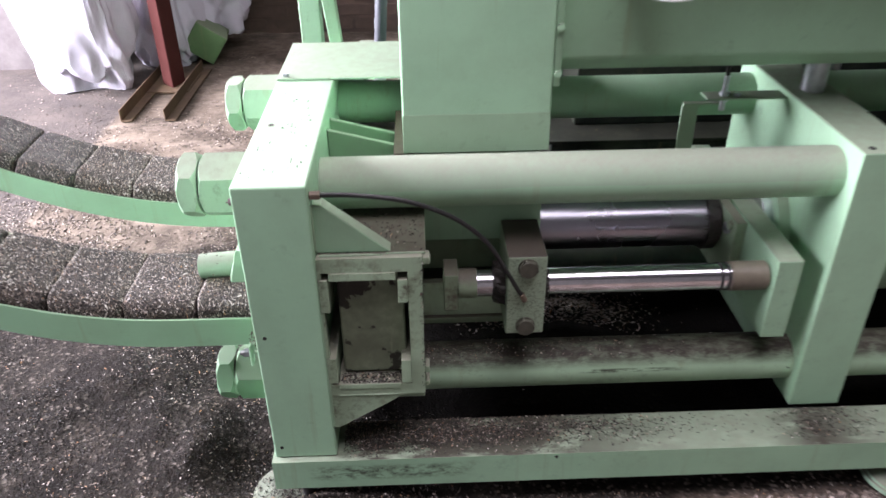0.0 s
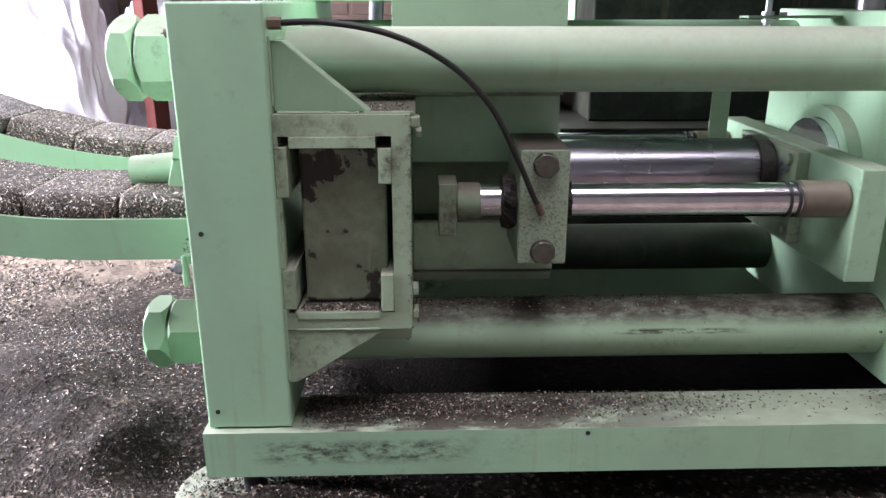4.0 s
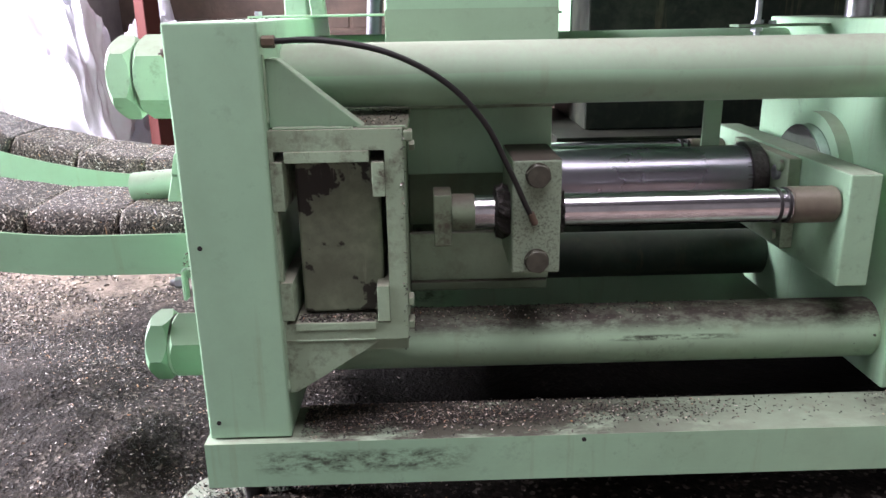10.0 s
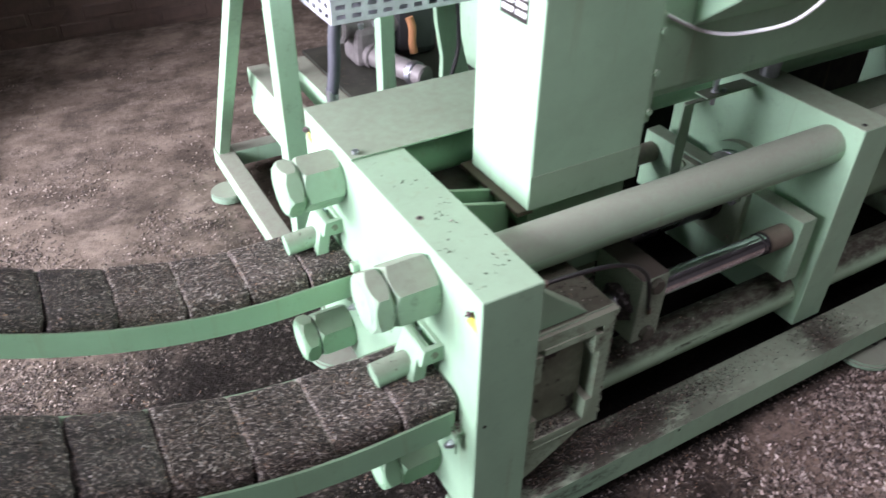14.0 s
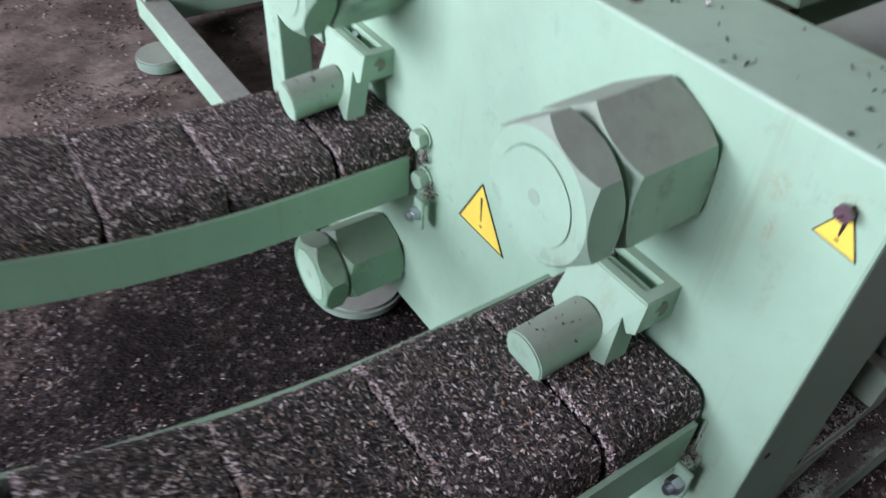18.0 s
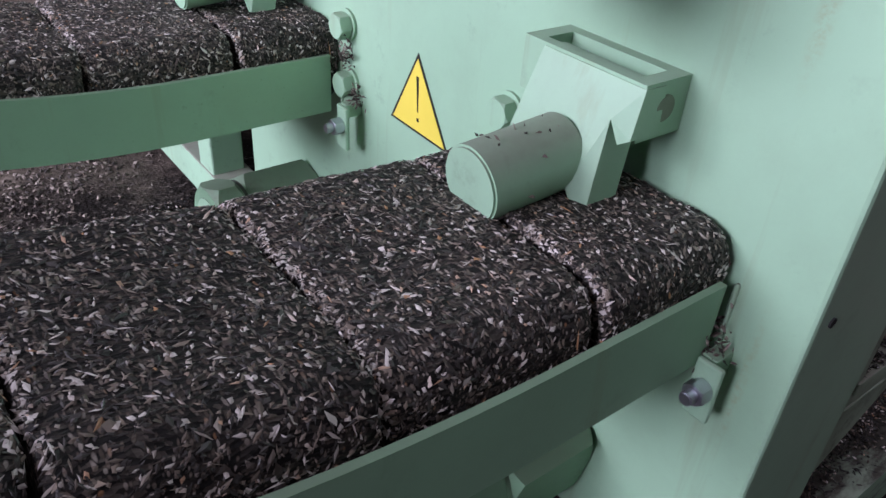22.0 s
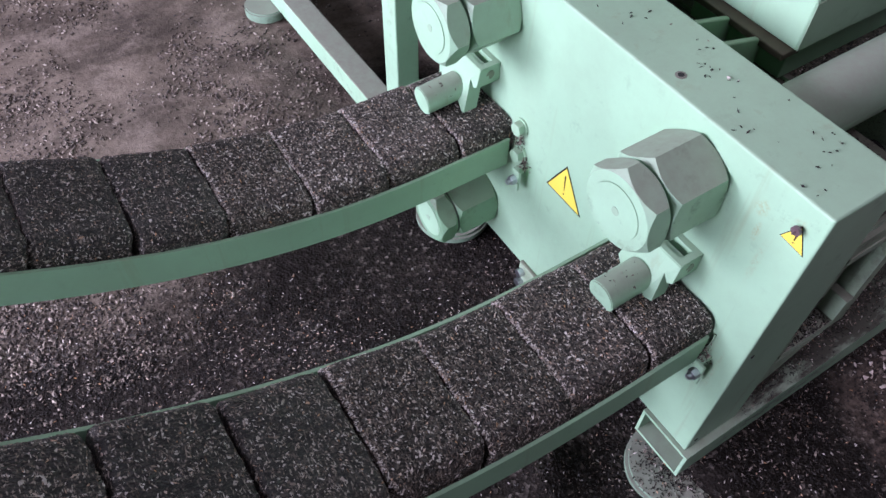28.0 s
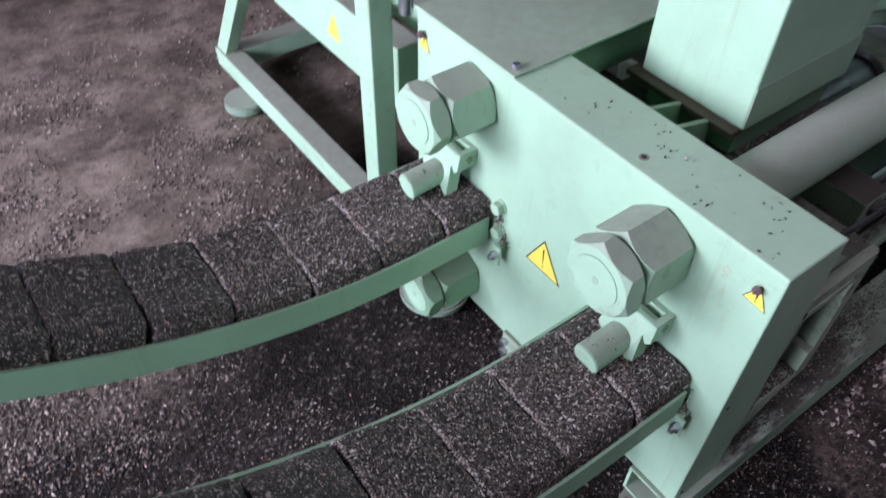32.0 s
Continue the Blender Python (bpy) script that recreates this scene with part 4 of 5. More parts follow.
def grease_collar(at, length, radius, seed):
    """A ragged ring of grease along x round a rod."""
    bm = bmesh.new()
    rows = []
    for i, (u, k) in enumerate(((-0.5, 0.66), (-0.38, 0.90), (0.0, 1.0), (0.38, 0.95), (0.5, 0.66))):
        row = []
        for j in range(44):
            a = 2 * math.pi * j / 44
            r = radius * k * (1 + 0.30 * noise.noise((math.cos(a) * 2.6, math.sin(a) * 2.6, seed + u * 3)) + 0.14 * noise.noise((math.cos(a) * 8, math.sin(a) * 8, seed + u * 6)))
            row.append(bm.verts.new((at[0] + u * length * (1 + 0.25 * noise.noise((a * 2, seed, i))), at[1] + r * math.cos(a), at[2] + r * math.sin(a))))
        rows.append(row)
    for lo, hi in zip(rows, rows[1:]):
        for j in range(44):
            bm.faces.new((lo[j], lo[(j + 1) % 44], hi[(j + 1) % 44], hi[j]))
    bm.faces.new(rows[0][::-1])
    bm.faces.new(rows[-1])
    bmesh.ops.recalc_face_normals(bm, faces=bm.faces)
    return bm


# guide block with bolts, push rod and pusher on each side
for side, sign in ((0.0, 1), (WIDE, -1)):
    def sy(v):
        return side + sign * v

    y0, y1 = sorted((sy(0.092), sy(0.236)))
    block = part("guide_block", box(0.461, 0.535, y0, y1, 0.349, 0.526, 0.003), speckled, press, "guide block peppered with oil specks")
    for zz in (0.503, 0.370):
        bolt_head((0.499, sy(0.092), zz), (0.499, sy(0.080), zz), 0.033, greasy_bolt, block, "oily dark bolt head", washer=0.019)
    yr, zr = sy(0.146), 0.435
    push = part("push_rod", rod((0.372, yr, zr), (0.955, yr, zr), 0.0265, 48, 0.001), chrome, press, "polished chrome push rod", smooth=True)
    part("pusher", box(0.343, 0.371, yr - 0.022, yr + 0.04, 0.385, 0.468, 0.002), green_filthy, push)
    part("pusher_neck", rod((0.371, yr, zr), (0.407, yr, zr), 0.0295, 36, 0.002), green_filthy, push, smooth=True)
    part("wiper", grease_collar((0.4505, yr, zr), 0.026, 0.041, int(10 * yr)), grease, push, "ragged collar of black grease")
    part("wiper", grease_collar((0.541, yr, zr), 0.012, 0.033, 7 + int(10 * yr)), grease, push, "ragged collar of black grease")
    part("end_sleeve", rod((0.905, yr, zr), (0.979, yr, zr), 0.0295, 36, 0.002), sleeve_brown, push, "dusty steel end sleeve", smooth=True)
    part("groove_ring", ring((0.884, yr, zr), (0.888, yr, zr), 0.0285, 0.02), rubber, push)
    part("groove_ring", ring((0.898, yr, zr), (0.902, yr, zr), 0.0285, 0.02), rubber, push)

# the flat press ram between chamber and crosshead
press_ram = part("press_ram", rod((0.5205, 0.3825, 0.430), (0.940, 0.3825, 0.430), 0.058, 64, 0.002), dull_chrome, press, "broad dull steel press ram", smooth=True)
part("ram_collar", rod((0.918, 0.3825, 0.430), (0.9575, 0.3825, 0.430), 0.066, 48, 0.008), grease, press_ram, "collar caked with black grease", smooth=True)

# moving crosshead and the main cylinder
ram = part("crosshead", box(0.981, 1.031, 0.107, 0.658, 0.308, 0.490, 0.003), green, press, "thick green moving crosshead")
part("clamp_plate", box(0.958, 0.980, 0.262, 0.503, 0.325, 0.486, 0.002), green_worn, ram)
part("clamp_bolt", rod((0.957, 0.285, 0.470), (0.950, 0.285, 0.470), 0.010, 24, 0.001), green_worn, ram)
part("clamp_bolt", rod((0.957, 0.285, 0.345), (0.950, 0.285, 0.345), 0.010, 24, 0.001), green_worn, ram)
part("clamp_bolt", rod((0.957, 0.480, 0.470), (0.950, 0.480, 0.470), 0.010, 24, 0.001), green_worn, ram)
part("ring_bolt", ring((0.9575, 0.300, 0.455), (0.951, 0.300, 0.455), 0.013, 0.007, 32), zinc, ram, "bright ring bolt")
part("piston", rod((1.030, 0.3825, 0.428), (1.10, 0.3825, 0.428), 0.098, 72, 0.002), chrome, press, "broad polished main piston", smooth=True)
part("cylinder_flange", ring((1.050, 0.3825, 0.428), (1.0855, 0.3825, 0.428), 0.122, 0.099, 72), green, press, "round green cylinder flange", smooth=True)
part("main_cylinder", rod((1.188, 0.3825, 0.428), (1.95, 0.3825, 0.428), 0.165, 72, 0.003), green, press, "large green hydraulic cylinder", smooth=True)
part("rear_plate", box(1.95, 2.06, 0.105, 0.66, ZB - 0.001, 0.712, 0.003), green, press, "thick green rear plate")

# cover sheet over the far half of the front plate, with its screw
cover = part("cover_sheet", box(0.0, 0.60, 0.503, 0.768, 0.7305, 0.735, 0.001), green, press, "flat dusty green cover sheet")
for cx, cy in ((0.018, 0.520),):
    bolt_head((cx, cy, 0.735), (cx, cy, 0.743), 0.013, zinc, cover)

# grease line from the front plate to the guide block
hose = part("grease_line", tube([(0.128, 0.016, 0.704), (0.20, 0.010, 0.705), (0.285, 0.014, 0.688), (0.36, 0.026, 0.648), (0.415, 0.044, 0.590), (0.452, 0.064, 0.520), (0.480, 0.083, 0.460), (0.492, 0.089, 0.437)], 0.0042, 12, 8), rubber, press, "thin black grease line", smooth=True)
part("fitting", hexagon((0.1225, 0.016, 0.704), (0.140, 0.016, 0.704), 0.014, 0.0, 0.001), brass, hose)
part("fitting", rod((0.488, 0.0865, 0.447), (0.496, 0.0915, 0.428), 0.0055, 16, 0.001), brass, hose)

# sensor bracket and the stub of the lifting eye above the back plate
bracket = part("sensor_bracket", box(0.905, 1.0745, 0.405, 0.450, 0.7010, 0.7055, 0.001), green_mid, press, "thin green sensor bracket")
part("sensor", rod((0.947, 0.425, 0.672), (0.947, 0.425, 0.748), 0.006, 20, 0.001), zinc, bracket, "slim chrome proximity sensor")
part("sensor_lead", rod((0.947, 0.425, 0.748), (0.945, 0.428, 0.799), 0.0045, 14, 0.001), rubber, bracket, "short black sensor lead")
part("lock_nut", hexagon((0.947, 0.425, 0.706), (0.947, 0.425, 0.713), 0.019, 0.2, 0.001), zinc, bracket)
part("lock_nut", hexagon((0.947, 0.425, 0.693), (0.947, 0.425, 0.700), 0.019, 0.5, 0.001), zinc, bracket)
part("bracket_screw", rod((0.972, 0.418, 0.7055), (0.972, 0.418, 0.712), 0.007, 16, 0.001), zinc, bracket)
flag = part("sensor_flag", box(0.868, 0.903, 0.440, 0.446, 0.480, 0.681, 0.001), green_mid, ram, "upright green sensor flag on the crosshead")
part("flag_top", box(0.868, 0.945, 0.432, 0.446, 0.6815, 0.686, 0.001), green_mid, flag)
part("flag_foot", box(0.868, 0.980, 0.436, 0.446, 0.470, 0.4795, 0.001), green_mid, flag)

part("oil_pipe", rod((1.13, 0.42, 0.7125), (1.13, 0.42, 0.79), 0.024, 32, 0.001), zinc, press, "short zinc oil pipe", smooth=True)

# warning signs on the front plate
def triangle_sign(points, parent, mark=True):
    """A yellow triangle with a black edge, stuck on the face that looks along -x."""
    c = (sum(p[0] for p in points) / 3, sum(p[1] for p in points) / 3)
    sign = part("warning_sign", prism(points, "x", -0.0006, -0.0001, 0), black_ink, parent, "yellow warning triangle with black edge")
    inner = [(c[0] + (p[0] - c[0]) * 0.90, c[1] + (p[1] - c[1]) * 0.90) for p in points]
    part("sign_face", prism(inner, "x", -0.0010, -0.0006, 0), yellow, sign)
    if mark:
        top, low = points[0], ((points[1][0] + points[2][0]) / 2, (points[1][1] + points[2][1]) / 2)

        def at(u, w):
            d = (low[0] - top[0], low[1] - top[1])
            n = math.hypot(*d)
            return (top[0] + d[0] * u - d[1] / n * w, top[1] + d[1] * u + d[0] / n * w)

        part("exclamation_bar", prism([at(0.28, -0.0018), at(0.28, 0.0018), at(0.72, 0.0007), at(0.72, -0.0007)], "x", -0.0013, -0.0010, 0), black_ink, sign)
        part("exclamation_dot", prism([at(0.80, -0.0015), at(0.80, 0.0015), at(0.84, 0.0015), at(0.84, -0.0015)], "x", -0.0013, -0.0010, 0), black_ink, sign)
    return sign


triangle_sign([(0.386, 0.469), (0.336, 0.393), (0.426, 0.395)], front_plate)
triangle_sign([(0.022, 0.696), (0.004, 0.659), (0.040, 0.663)], front_plate)
triangle_sign([(0.742, 0.696), (0.726, 0.660), (0.760, 0.663)], front_plate)
part("plug", rod((-0.001, 0.023, 0.693), (-0.015, 0.023, 0.691), 0.0062, 24, 0.005), plug_mat, front_plate, "rusty brown plug", smooth=True)
part("plug", rod((-0.001, 0.743, 0.693), (-0.014, 0.743, 0.693), 0.0068, 20, 0.003), plug_mat, front_plate, "rusty brown plug", smooth=True)

# hold-down brackets above the two tracks: a slotted block, a sloping arm with a pointed leg, a round pin
def hold_down_arm(y):
    front = [(-0.0415, y + 0.039, 0.5415), (-0.0415, y - 0.044, 0.5415), (-0.0480, y - 0.045, 0.512), (-0.0490, y - 0.037, 0.507), (-0.0490, y - 0.029, 0.520), (-0.0640, y - 0.0345, 0.456), (-0.0645, y - 0.030, 0.455), (-0.0660, y - 0.018, 0.474), (-0.0690, y + 0.016, 0.469), (-0.0600, y + 0.043, 0.489)]
    bm = bmesh.new()
    a = [bm.verts.new(p) for p in front]
    b = [bm.verts.new((min(p[0] + 0.026, -0.0235), p[1], p[2] - 0.0005 * (p[2] > 0.53))) for p in front]
    bm.faces.new(a)
    bm.faces.new(b[::-1])
    for k in range(len(front)):
        bm.faces.new((a[k], b[k], b[(k + 1) % len(front)], a[(k + 1) % len(front)]))
    bmesh.ops.recalc_face_normals(bm, faces=bm.faces)
    return bm


for y in (0.157, 0.621):
    hold = part("hold_down_block", holed_plate("z", (-0.0405, -0.0005, y - 0.043, y + 0.058), [(-0.032, -0.010, y - 0.032, y + 0.046)], 0.508, 0.5435), green_clean, press, "slotted green hold-down block")
    part("arm", hold_down_arm(y), green_clean, hold)
    part("pivot_pin", rod((-0.021, y - 0.0425, 0.5265), (-0.021, y - 0.0445, 0.5265), 0.0085, 24, 0.0005), slide_mat, hold, smooth=True)
    part("round_pin", rod((-0.052, y + 0.003, 0.4875), (-0.124, y + 0.004, 0.4815), 0.0245, 48, 0.0016), green, hold, "dusty round pin", smooth=True)
    part("adjusting_screw", hexagon((-0.003, y + 0.030, 0.528), (-0.017, y + 0.030, 0.528), 0.014, 0.1, 0.001), zinc, hold)

# bolts and lugs that carry the tracks
for y, z in ((0.504, 0.460), (0.499, 0.402), (0.263, 0.463)):
    part("washer", rod((-0.0003, y, z), (-0.003, y, z), 0.0155, 28, 0), green_clean, front_plate)
    part("bolt", hexagon((-0.003, y, z), (-0.016, y, z), 0.023, 0.4, 0.002), green_clean, front_plate)

lug = part("lower_lug", box(-0.009, -0.0005, 0.372, 0.452, 0.088, 0.150, 0.002), green_worn, press, "flat lug with two zinc bolts")
for zz in (0.100, 0.130):
    part("bolt", hexagon((-0.009, 0.440, zz), (-0.021, 0.440, zz), 0.016, 0.3, 0.0015), zinc, lug)


# ---- tracks and briquettes ----
def rail_top(x, far):
    """The height of a track's edge; the far track lies a little lower."""
    return (0.427 + 0.42 * min(x + 0.15, 0.0) ** 2) if far else (0.438 + 0.5 * min(x + 0.15, 0.0) ** 2)


def rail_strip(y0, y1, low, high, far, x_from=-0.014, x_to=-1.45):
    """A strip on edge that follows the rising curve of the track."""
    bm = bmesh.new()
    n, rows = 60, []
    for k in range(n + 1):
        x = x_from + (x_to - x_from) * k / n
        zt = rail_top(x, far)
        rows.append([bm.verts.new(p) for p in ((x, y0, zt + low), (x, y1, zt + low), (x, y1, zt + high), (x, y0, zt + high))])
    for a, b in zip(rows, rows[1:]):
        for k in range(4):
            bm.faces.new((a[k], a[(k + 1) % 4], b[(k + 1) % 4], b[k]))
    bm.faces.new(rows[0])
    bm.faces.new(rows[-1][::-1])
    bmesh.ops.recalc_face_normals(bm, faces=bm.faces)
    return bm


TRACKS = ((0.046, 0.252, "by the guide block"), (0.517, 0.719, "by the stand"))
for y0, y1, where in TRACKS:
    far = y0 > 0.4
    track = thing("briquette_track", (-0.7, (y0 + y1) / 2, 0.0), "curved green steel channel track " + where + ", holding briquettes", "track", "briquette tracks")
    part("side_strip", rail_strip(y0, y0 + 0.005, -0.060, 0.0, far), shaded_green, track)
    part("side_strip", rail_strip(y1 - 0.005, y1, -0.060, 0.010, far), shaded_green, track)
    part("bottom_strip", rail_strip(y0 + 0.0052, y1 - 0.0052, -0.060, -0.055, far), green_worn, track)
    for x in (-1.05, -1.40):
        leg_top = rail_top(x, far) - 0.060
        part("leg", box(x - 0.02, x + 0.02, y0 + 0.06, y0 + 0.10, -0.005, leg_top, 0.002), green, track)
    for yy in (y0 - (0.036 if far else 0.010), y1 + 0.014):
        lug = part("mounting_lug", box(-0.024, -0.019, yy - 0.010, yy + 0.009, 0.342, 0.388, 0.002), green_clean, track)
        part("lug_foot", box(-0.0185, -0.0003, yy - 0.002, yy + 0.009, 0.374, 0.388, 0.001), green_clean, lug)
        part("bolt", hexagon((-0.024, yy - 0.001, 0.368), (-0.035, yy - 0.001, 0.368), 0.015, 0.2, 0.0015), zinc, lug, "zinc-plated bolt")
        part("bolt_end", rod((-0.034, yy - 0.001, 0.368), (-0.042, yy - 0.001, 0.368), 0.005, 16, 0.001), zinc, lug)


def briquette_mesh(seed, material, length=0.1295, worn=0.0035):
    """A pressed block 12 cm long: rounded shoulders, crumbly skin, frayed ends."""
    wide, low, high, r = 0.191, -0.056, 0.030, 0.026
    outline = []
    for cy, cz, a0 in ((wide / 2 - r, high - r, 0), (-wide / 2 + r, high - r, 90), (-wide / 2 + r, low + r, 180), (wide / 2 - r, low + r, 270)):
        for k in range(7):
            a = radians(a0 + 15 * k)
            outline.append((cy + r * math.cos(a), cz + r * math.sin(a)))
    dense = []
    for i, p in enumerate(outline):
        q = outline[(i + 1) % len(outline)]
        steps = max(1, round(math.dist(p, q) / 0.009))
        dense += [(p[0] + (q[0] - p[0]) * k / steps, p[1] + (q[1] - p[1]) * k / steps) for k in range(steps)]
    bm = bmesh.new()
    stations = [-0.5, -0.485, -0.46] + [-0.42 + 0.084 * k for k in range(11)] + [0.46, 0.485, 0.5]
    rows = []
    for s in stations:
        pinch = worn if abs(s) == 0.5 else 0.35 * worn if abs(s) == 0.485 else 0.06 * worn if abs(s) == 0.46 else 0.0
        row = []
        for y, z in dense:
            n = noise.noise((s * 9 + seed * 3.1, y * 80, z * 80 + seed))
            m = noise.noise((s * 3 + seed * 1.7, y * 22, z * 22))
            k = 1 - (pinch * (1 + 1.5 * n)) / 0.06
            off = 0.0009 * n + 0.0011 * m
            x = s * length + (0.0022 * noise.noise((y * 60, z * 60, seed * 2.3 + s)) if abs(s) > 0.45 else 0)
            row.append(bm.verts.new((x, y * k + (off if y > 0 else -off), (z + 0.013) * k - 0.013 + off)))
        rows.append(row)
    n = len(dense)
    for a, b in zip(rows, rows[1:]):
        for k in range(n):
            bm.faces.new((a[k], a[(k + 1) % n], b[(k + 1) % n], b[k]))
    bm.faces.new(rows[0])
    bm.faces.new(rows[-1][::-1])
    bmesh.ops.recalc_face_normals(bm, faces=bm.faces)
    me = bpy.data.meshes.new("briquette")
    bm.to_mesh(me)
    bm.free()
    me.shade_smooth()
    me.set_sharp_from_angle(angle=radians(50))
    me.materials.append(material)
    return me


def sliver_mesh(name, me, seed, count, fringe, material):
    """Flat husk slivers caught in the skin of a briquette, and the frayed fringe at both ends."""
    g = np.random.default_rng(seed)
    faces = [p for p in me.polygons if p.normal.z > -0.05 and len(p.vertices) == 4]
    area_ = np.array([p.area for p in faces])
    ends = np.array([p.area * (p.center.x < -0.0600 or (p.center.x > 0.0610) * 0.3) for p in faces])
    pick = np.concatenate([g.choice(len(faces), count, p=area_ / area_.sum()), g.choice(len(faces), fringe, p=ends / ends.sum())])
    verts, tris = [], []
    for n, i in enumerate(pick):
        f = faces[i]
        a, b, c, d = (me.vertices[k].co for k in f.vertices)
        u, w = g.uniform(0, 1, 2)
        p = a.lerp(b, u).lerp(d.lerp(c, u), w)
        nrm = f.normal
        loose = n >= count
        yaw = g.uniform(0, math.pi)
        t1 = nrm.orthogonal().normalized()
        t1 = (t1 * math.cos(yaw) + nrm.cross(t1) * math.sin(yaw) + nrm * g.normal(0, 0.30 if loose else 0.10)).normalized()
        t2 = (nrm.cross(t1) + nrm * g.normal(0, 0.35)).normalized()
        ln, wd = (0.0042 if loose else 0.0043) * g.lognormal(-0.15, 0.45), 0.0019 * g.lognormal(0.0, 0.40)
        o = p + nrm * 0.0005
        k = len(verts)
        verts += [o - t1 * ln / 2 - t2 * wd * g.uniform(-0.3, 0.4), o + t2 * wd / 2 + t1 * ln * g.uniform(-0.3, 0.3), o + t1 * ln / 2 + t2 * wd * g.uniform(-0.3, 0.3), o - t2 * wd / 2, o + nrm * 0.0004]
        tris += [(k, k + 3, k + 4), (k + 3, k + 2, k + 4), (k + 2, k + 1, k + 4), (k + 1, k, k + 4)]
    out = bpy.data.meshes.new(name)
    out.from_pydata(verts, [], tris)
    out.materials.append(material)
    return out


blocks = [briquette_mesh(k, husk) for k in range(4)] + [briquette_mesh(k, husk_polished, 0.1265, 0.0075) for k in range(4, 8)]
slivers = [sliver_mesh("husk_skin", me, 50 + k, 3700 if k < 4 else 2900, 0, sliver_mat if k < 4 else dark_sliver_mat) for k, me in enumerate(blocks)]
fringes = [sliver_mesh("frayed_edge", me, 90 + k, 0, 560 if k < 4 else 60, pale_chips) for k, me in enumerate(blocks)]
fray_rng = np.random.default_rng(9)
frays = []
for line, (y0, y1, where) in enumerate(TRACKS):
    yc = (y0 + y1) / 2
    x = -0.0015 if line == 0 else 0.0
    first = 0.109 if line else 0.114
    for k in range(11):
        # walk along the curve, one block after the other
        slope = math.atan(max(0.0, -(x - 0.06 + 0.15)))
        step = (first if k == 0 else 0.1350) * math.cos(slope)
        xc = x - step / 2
        tilt = math.atan2(rail_top(x - step, line) - rail_top(x, line), step)
        z = (rail_top(x, line) + rail_top(x - step, line)) / 2
        ob = new("briquette", blocks[(k + line) % 4 + (4 if k > 3 else 0)])
        ob.matrix_world = Matrix.Translation((xc, yc + (0.002 if k % 2 else -0.001), z)) @ pose(0, 0, 0, 0.0, math.degrees(tilt), 0.4 * (-1) ** k) @ Matrix.Diagonal((first / 0.1345 if k == 0 else 1.0, 1, 1, 1))
        tagged(ob, "dark rubbed-smooth husk briquette lying in the track" if k > 3 else "rough dark husk briquette with pale flecks, in the track", "briquette", "briquettes in the tracks")
        skin = new("husk_skin", slivers[(k + line) % 4 + (4 if k > 3 else 0)])
        skin.parent = ob
        skin["kind"] = "stuff"
        edge = new("frayed_edge", fringes[(k + line) % 4 + (4 if k > 3 else 0)])
        edge.parent = ob
        edge["kind"] = "stuff"
        edge["label"] = "pale frayed husk edge"
        x -= step
        for _ in range(60 if k < 4 else 8):
            yy = fray_rng.uniform(-0.082, 0.082)
            frays.append((x + fray_rng.normal(0, 0.0022), yc + yy, rail_top(x, line) + 0.0295 - (0.02 * max(0, abs(yy) - 0.07) / 0.025) ** 1.0 + fray_rng.uniform(-0.002, 0.0008)))
scatter("husk_crumbs", frays, pale_chips, "pale husk crumbs along the joints of the briquettes", "crumbs", (0.0030, 0.0012))

# ---- filling column and duct above the press ----
feeder = thing("feed_column", (0.42, 0.37, 0.612), "pale green sheet steel filling column with a side duct", "feeder")
column = part("column", box(0.272, 0.552, 0.258, 0.473, 0.664, 1.9, 0.004), green, feeder, "tall pale green square column")
part("column_foot", box(0.286, 0.540, 0.274, 0.460, 0.5985, 0.6515, 0.002), green_recess, feeder)
part("base_flange", box(0.252, 0.290, 0.2625, 0.490, 0.652, 0.6635, 0.002), flange_dirt, feeder, "brown grimy flange under the column")
# thin darker sheet added to draw the band of shade low on the column
part("lower_sleeve", box(0.2725, 0.5515, 0.2565, 0.2578, 0.666, 0.742, 0), green_mid, column)
part("flange", box(0.5525, 0.566, 0.262, 0.50, 0.79, 1.02, 0.002), green, feeder, "narrow green flange strip")
for z in (0.815, 0.90, 0.985):
    bolt_head((0.560, 0.262, z), (0.560, 0.256, z), 0.013, green, feeder)
part("duct", prism([(0.300, 1.9), (0.300, 0.832), (0.330, 0.800), (0.62, 0.800), (0.62, 1.9)], "x", 0.567, 2.6, 0.003), green, feeder, "long green duct with a bevelled lower edge")
hood = part("hood", prism([(0.2995, 0.960), (0.132, 1.093), (0.132, 1.7), (0.2995, 1.7)], "x", 0.675, 1.75, 0.003), green_clean, feeder, "green hood with a sloping underside")
part("cable_gland", rod((0.842, 0.121, 1.118), (0.838, 0.119, 1.092), 0.012, 24, 0.002), white_cable, hood, "white cable gland")
part("gland_base", rod((0.846, 0.123, 1.145), (0.842, 0.121, 1.118), 0.017, 24, 0.002), rubber, hood)
part("cable", tube([(0.838, 0.119, 1.094), (0.833, 0.128, 1.050), (0.812, 0.170, 0.990), (0.780, 0.225, 0.957), (0.741, 0.261, 0.946), (0.700, 0.288, 0.951), (0.655, 0.296, 0.970), (0.590, 0.297, 1.002)], 0.0042, 10, 8), white_cable, hood, "thin white hanging cable", smooth=True)
plate_ = part("type_plate", box(0.2708, 0.2718, 0.306, 0.394, 1.030, 1.17, 0), black_ink, column, "black and white type plate with printed rows")
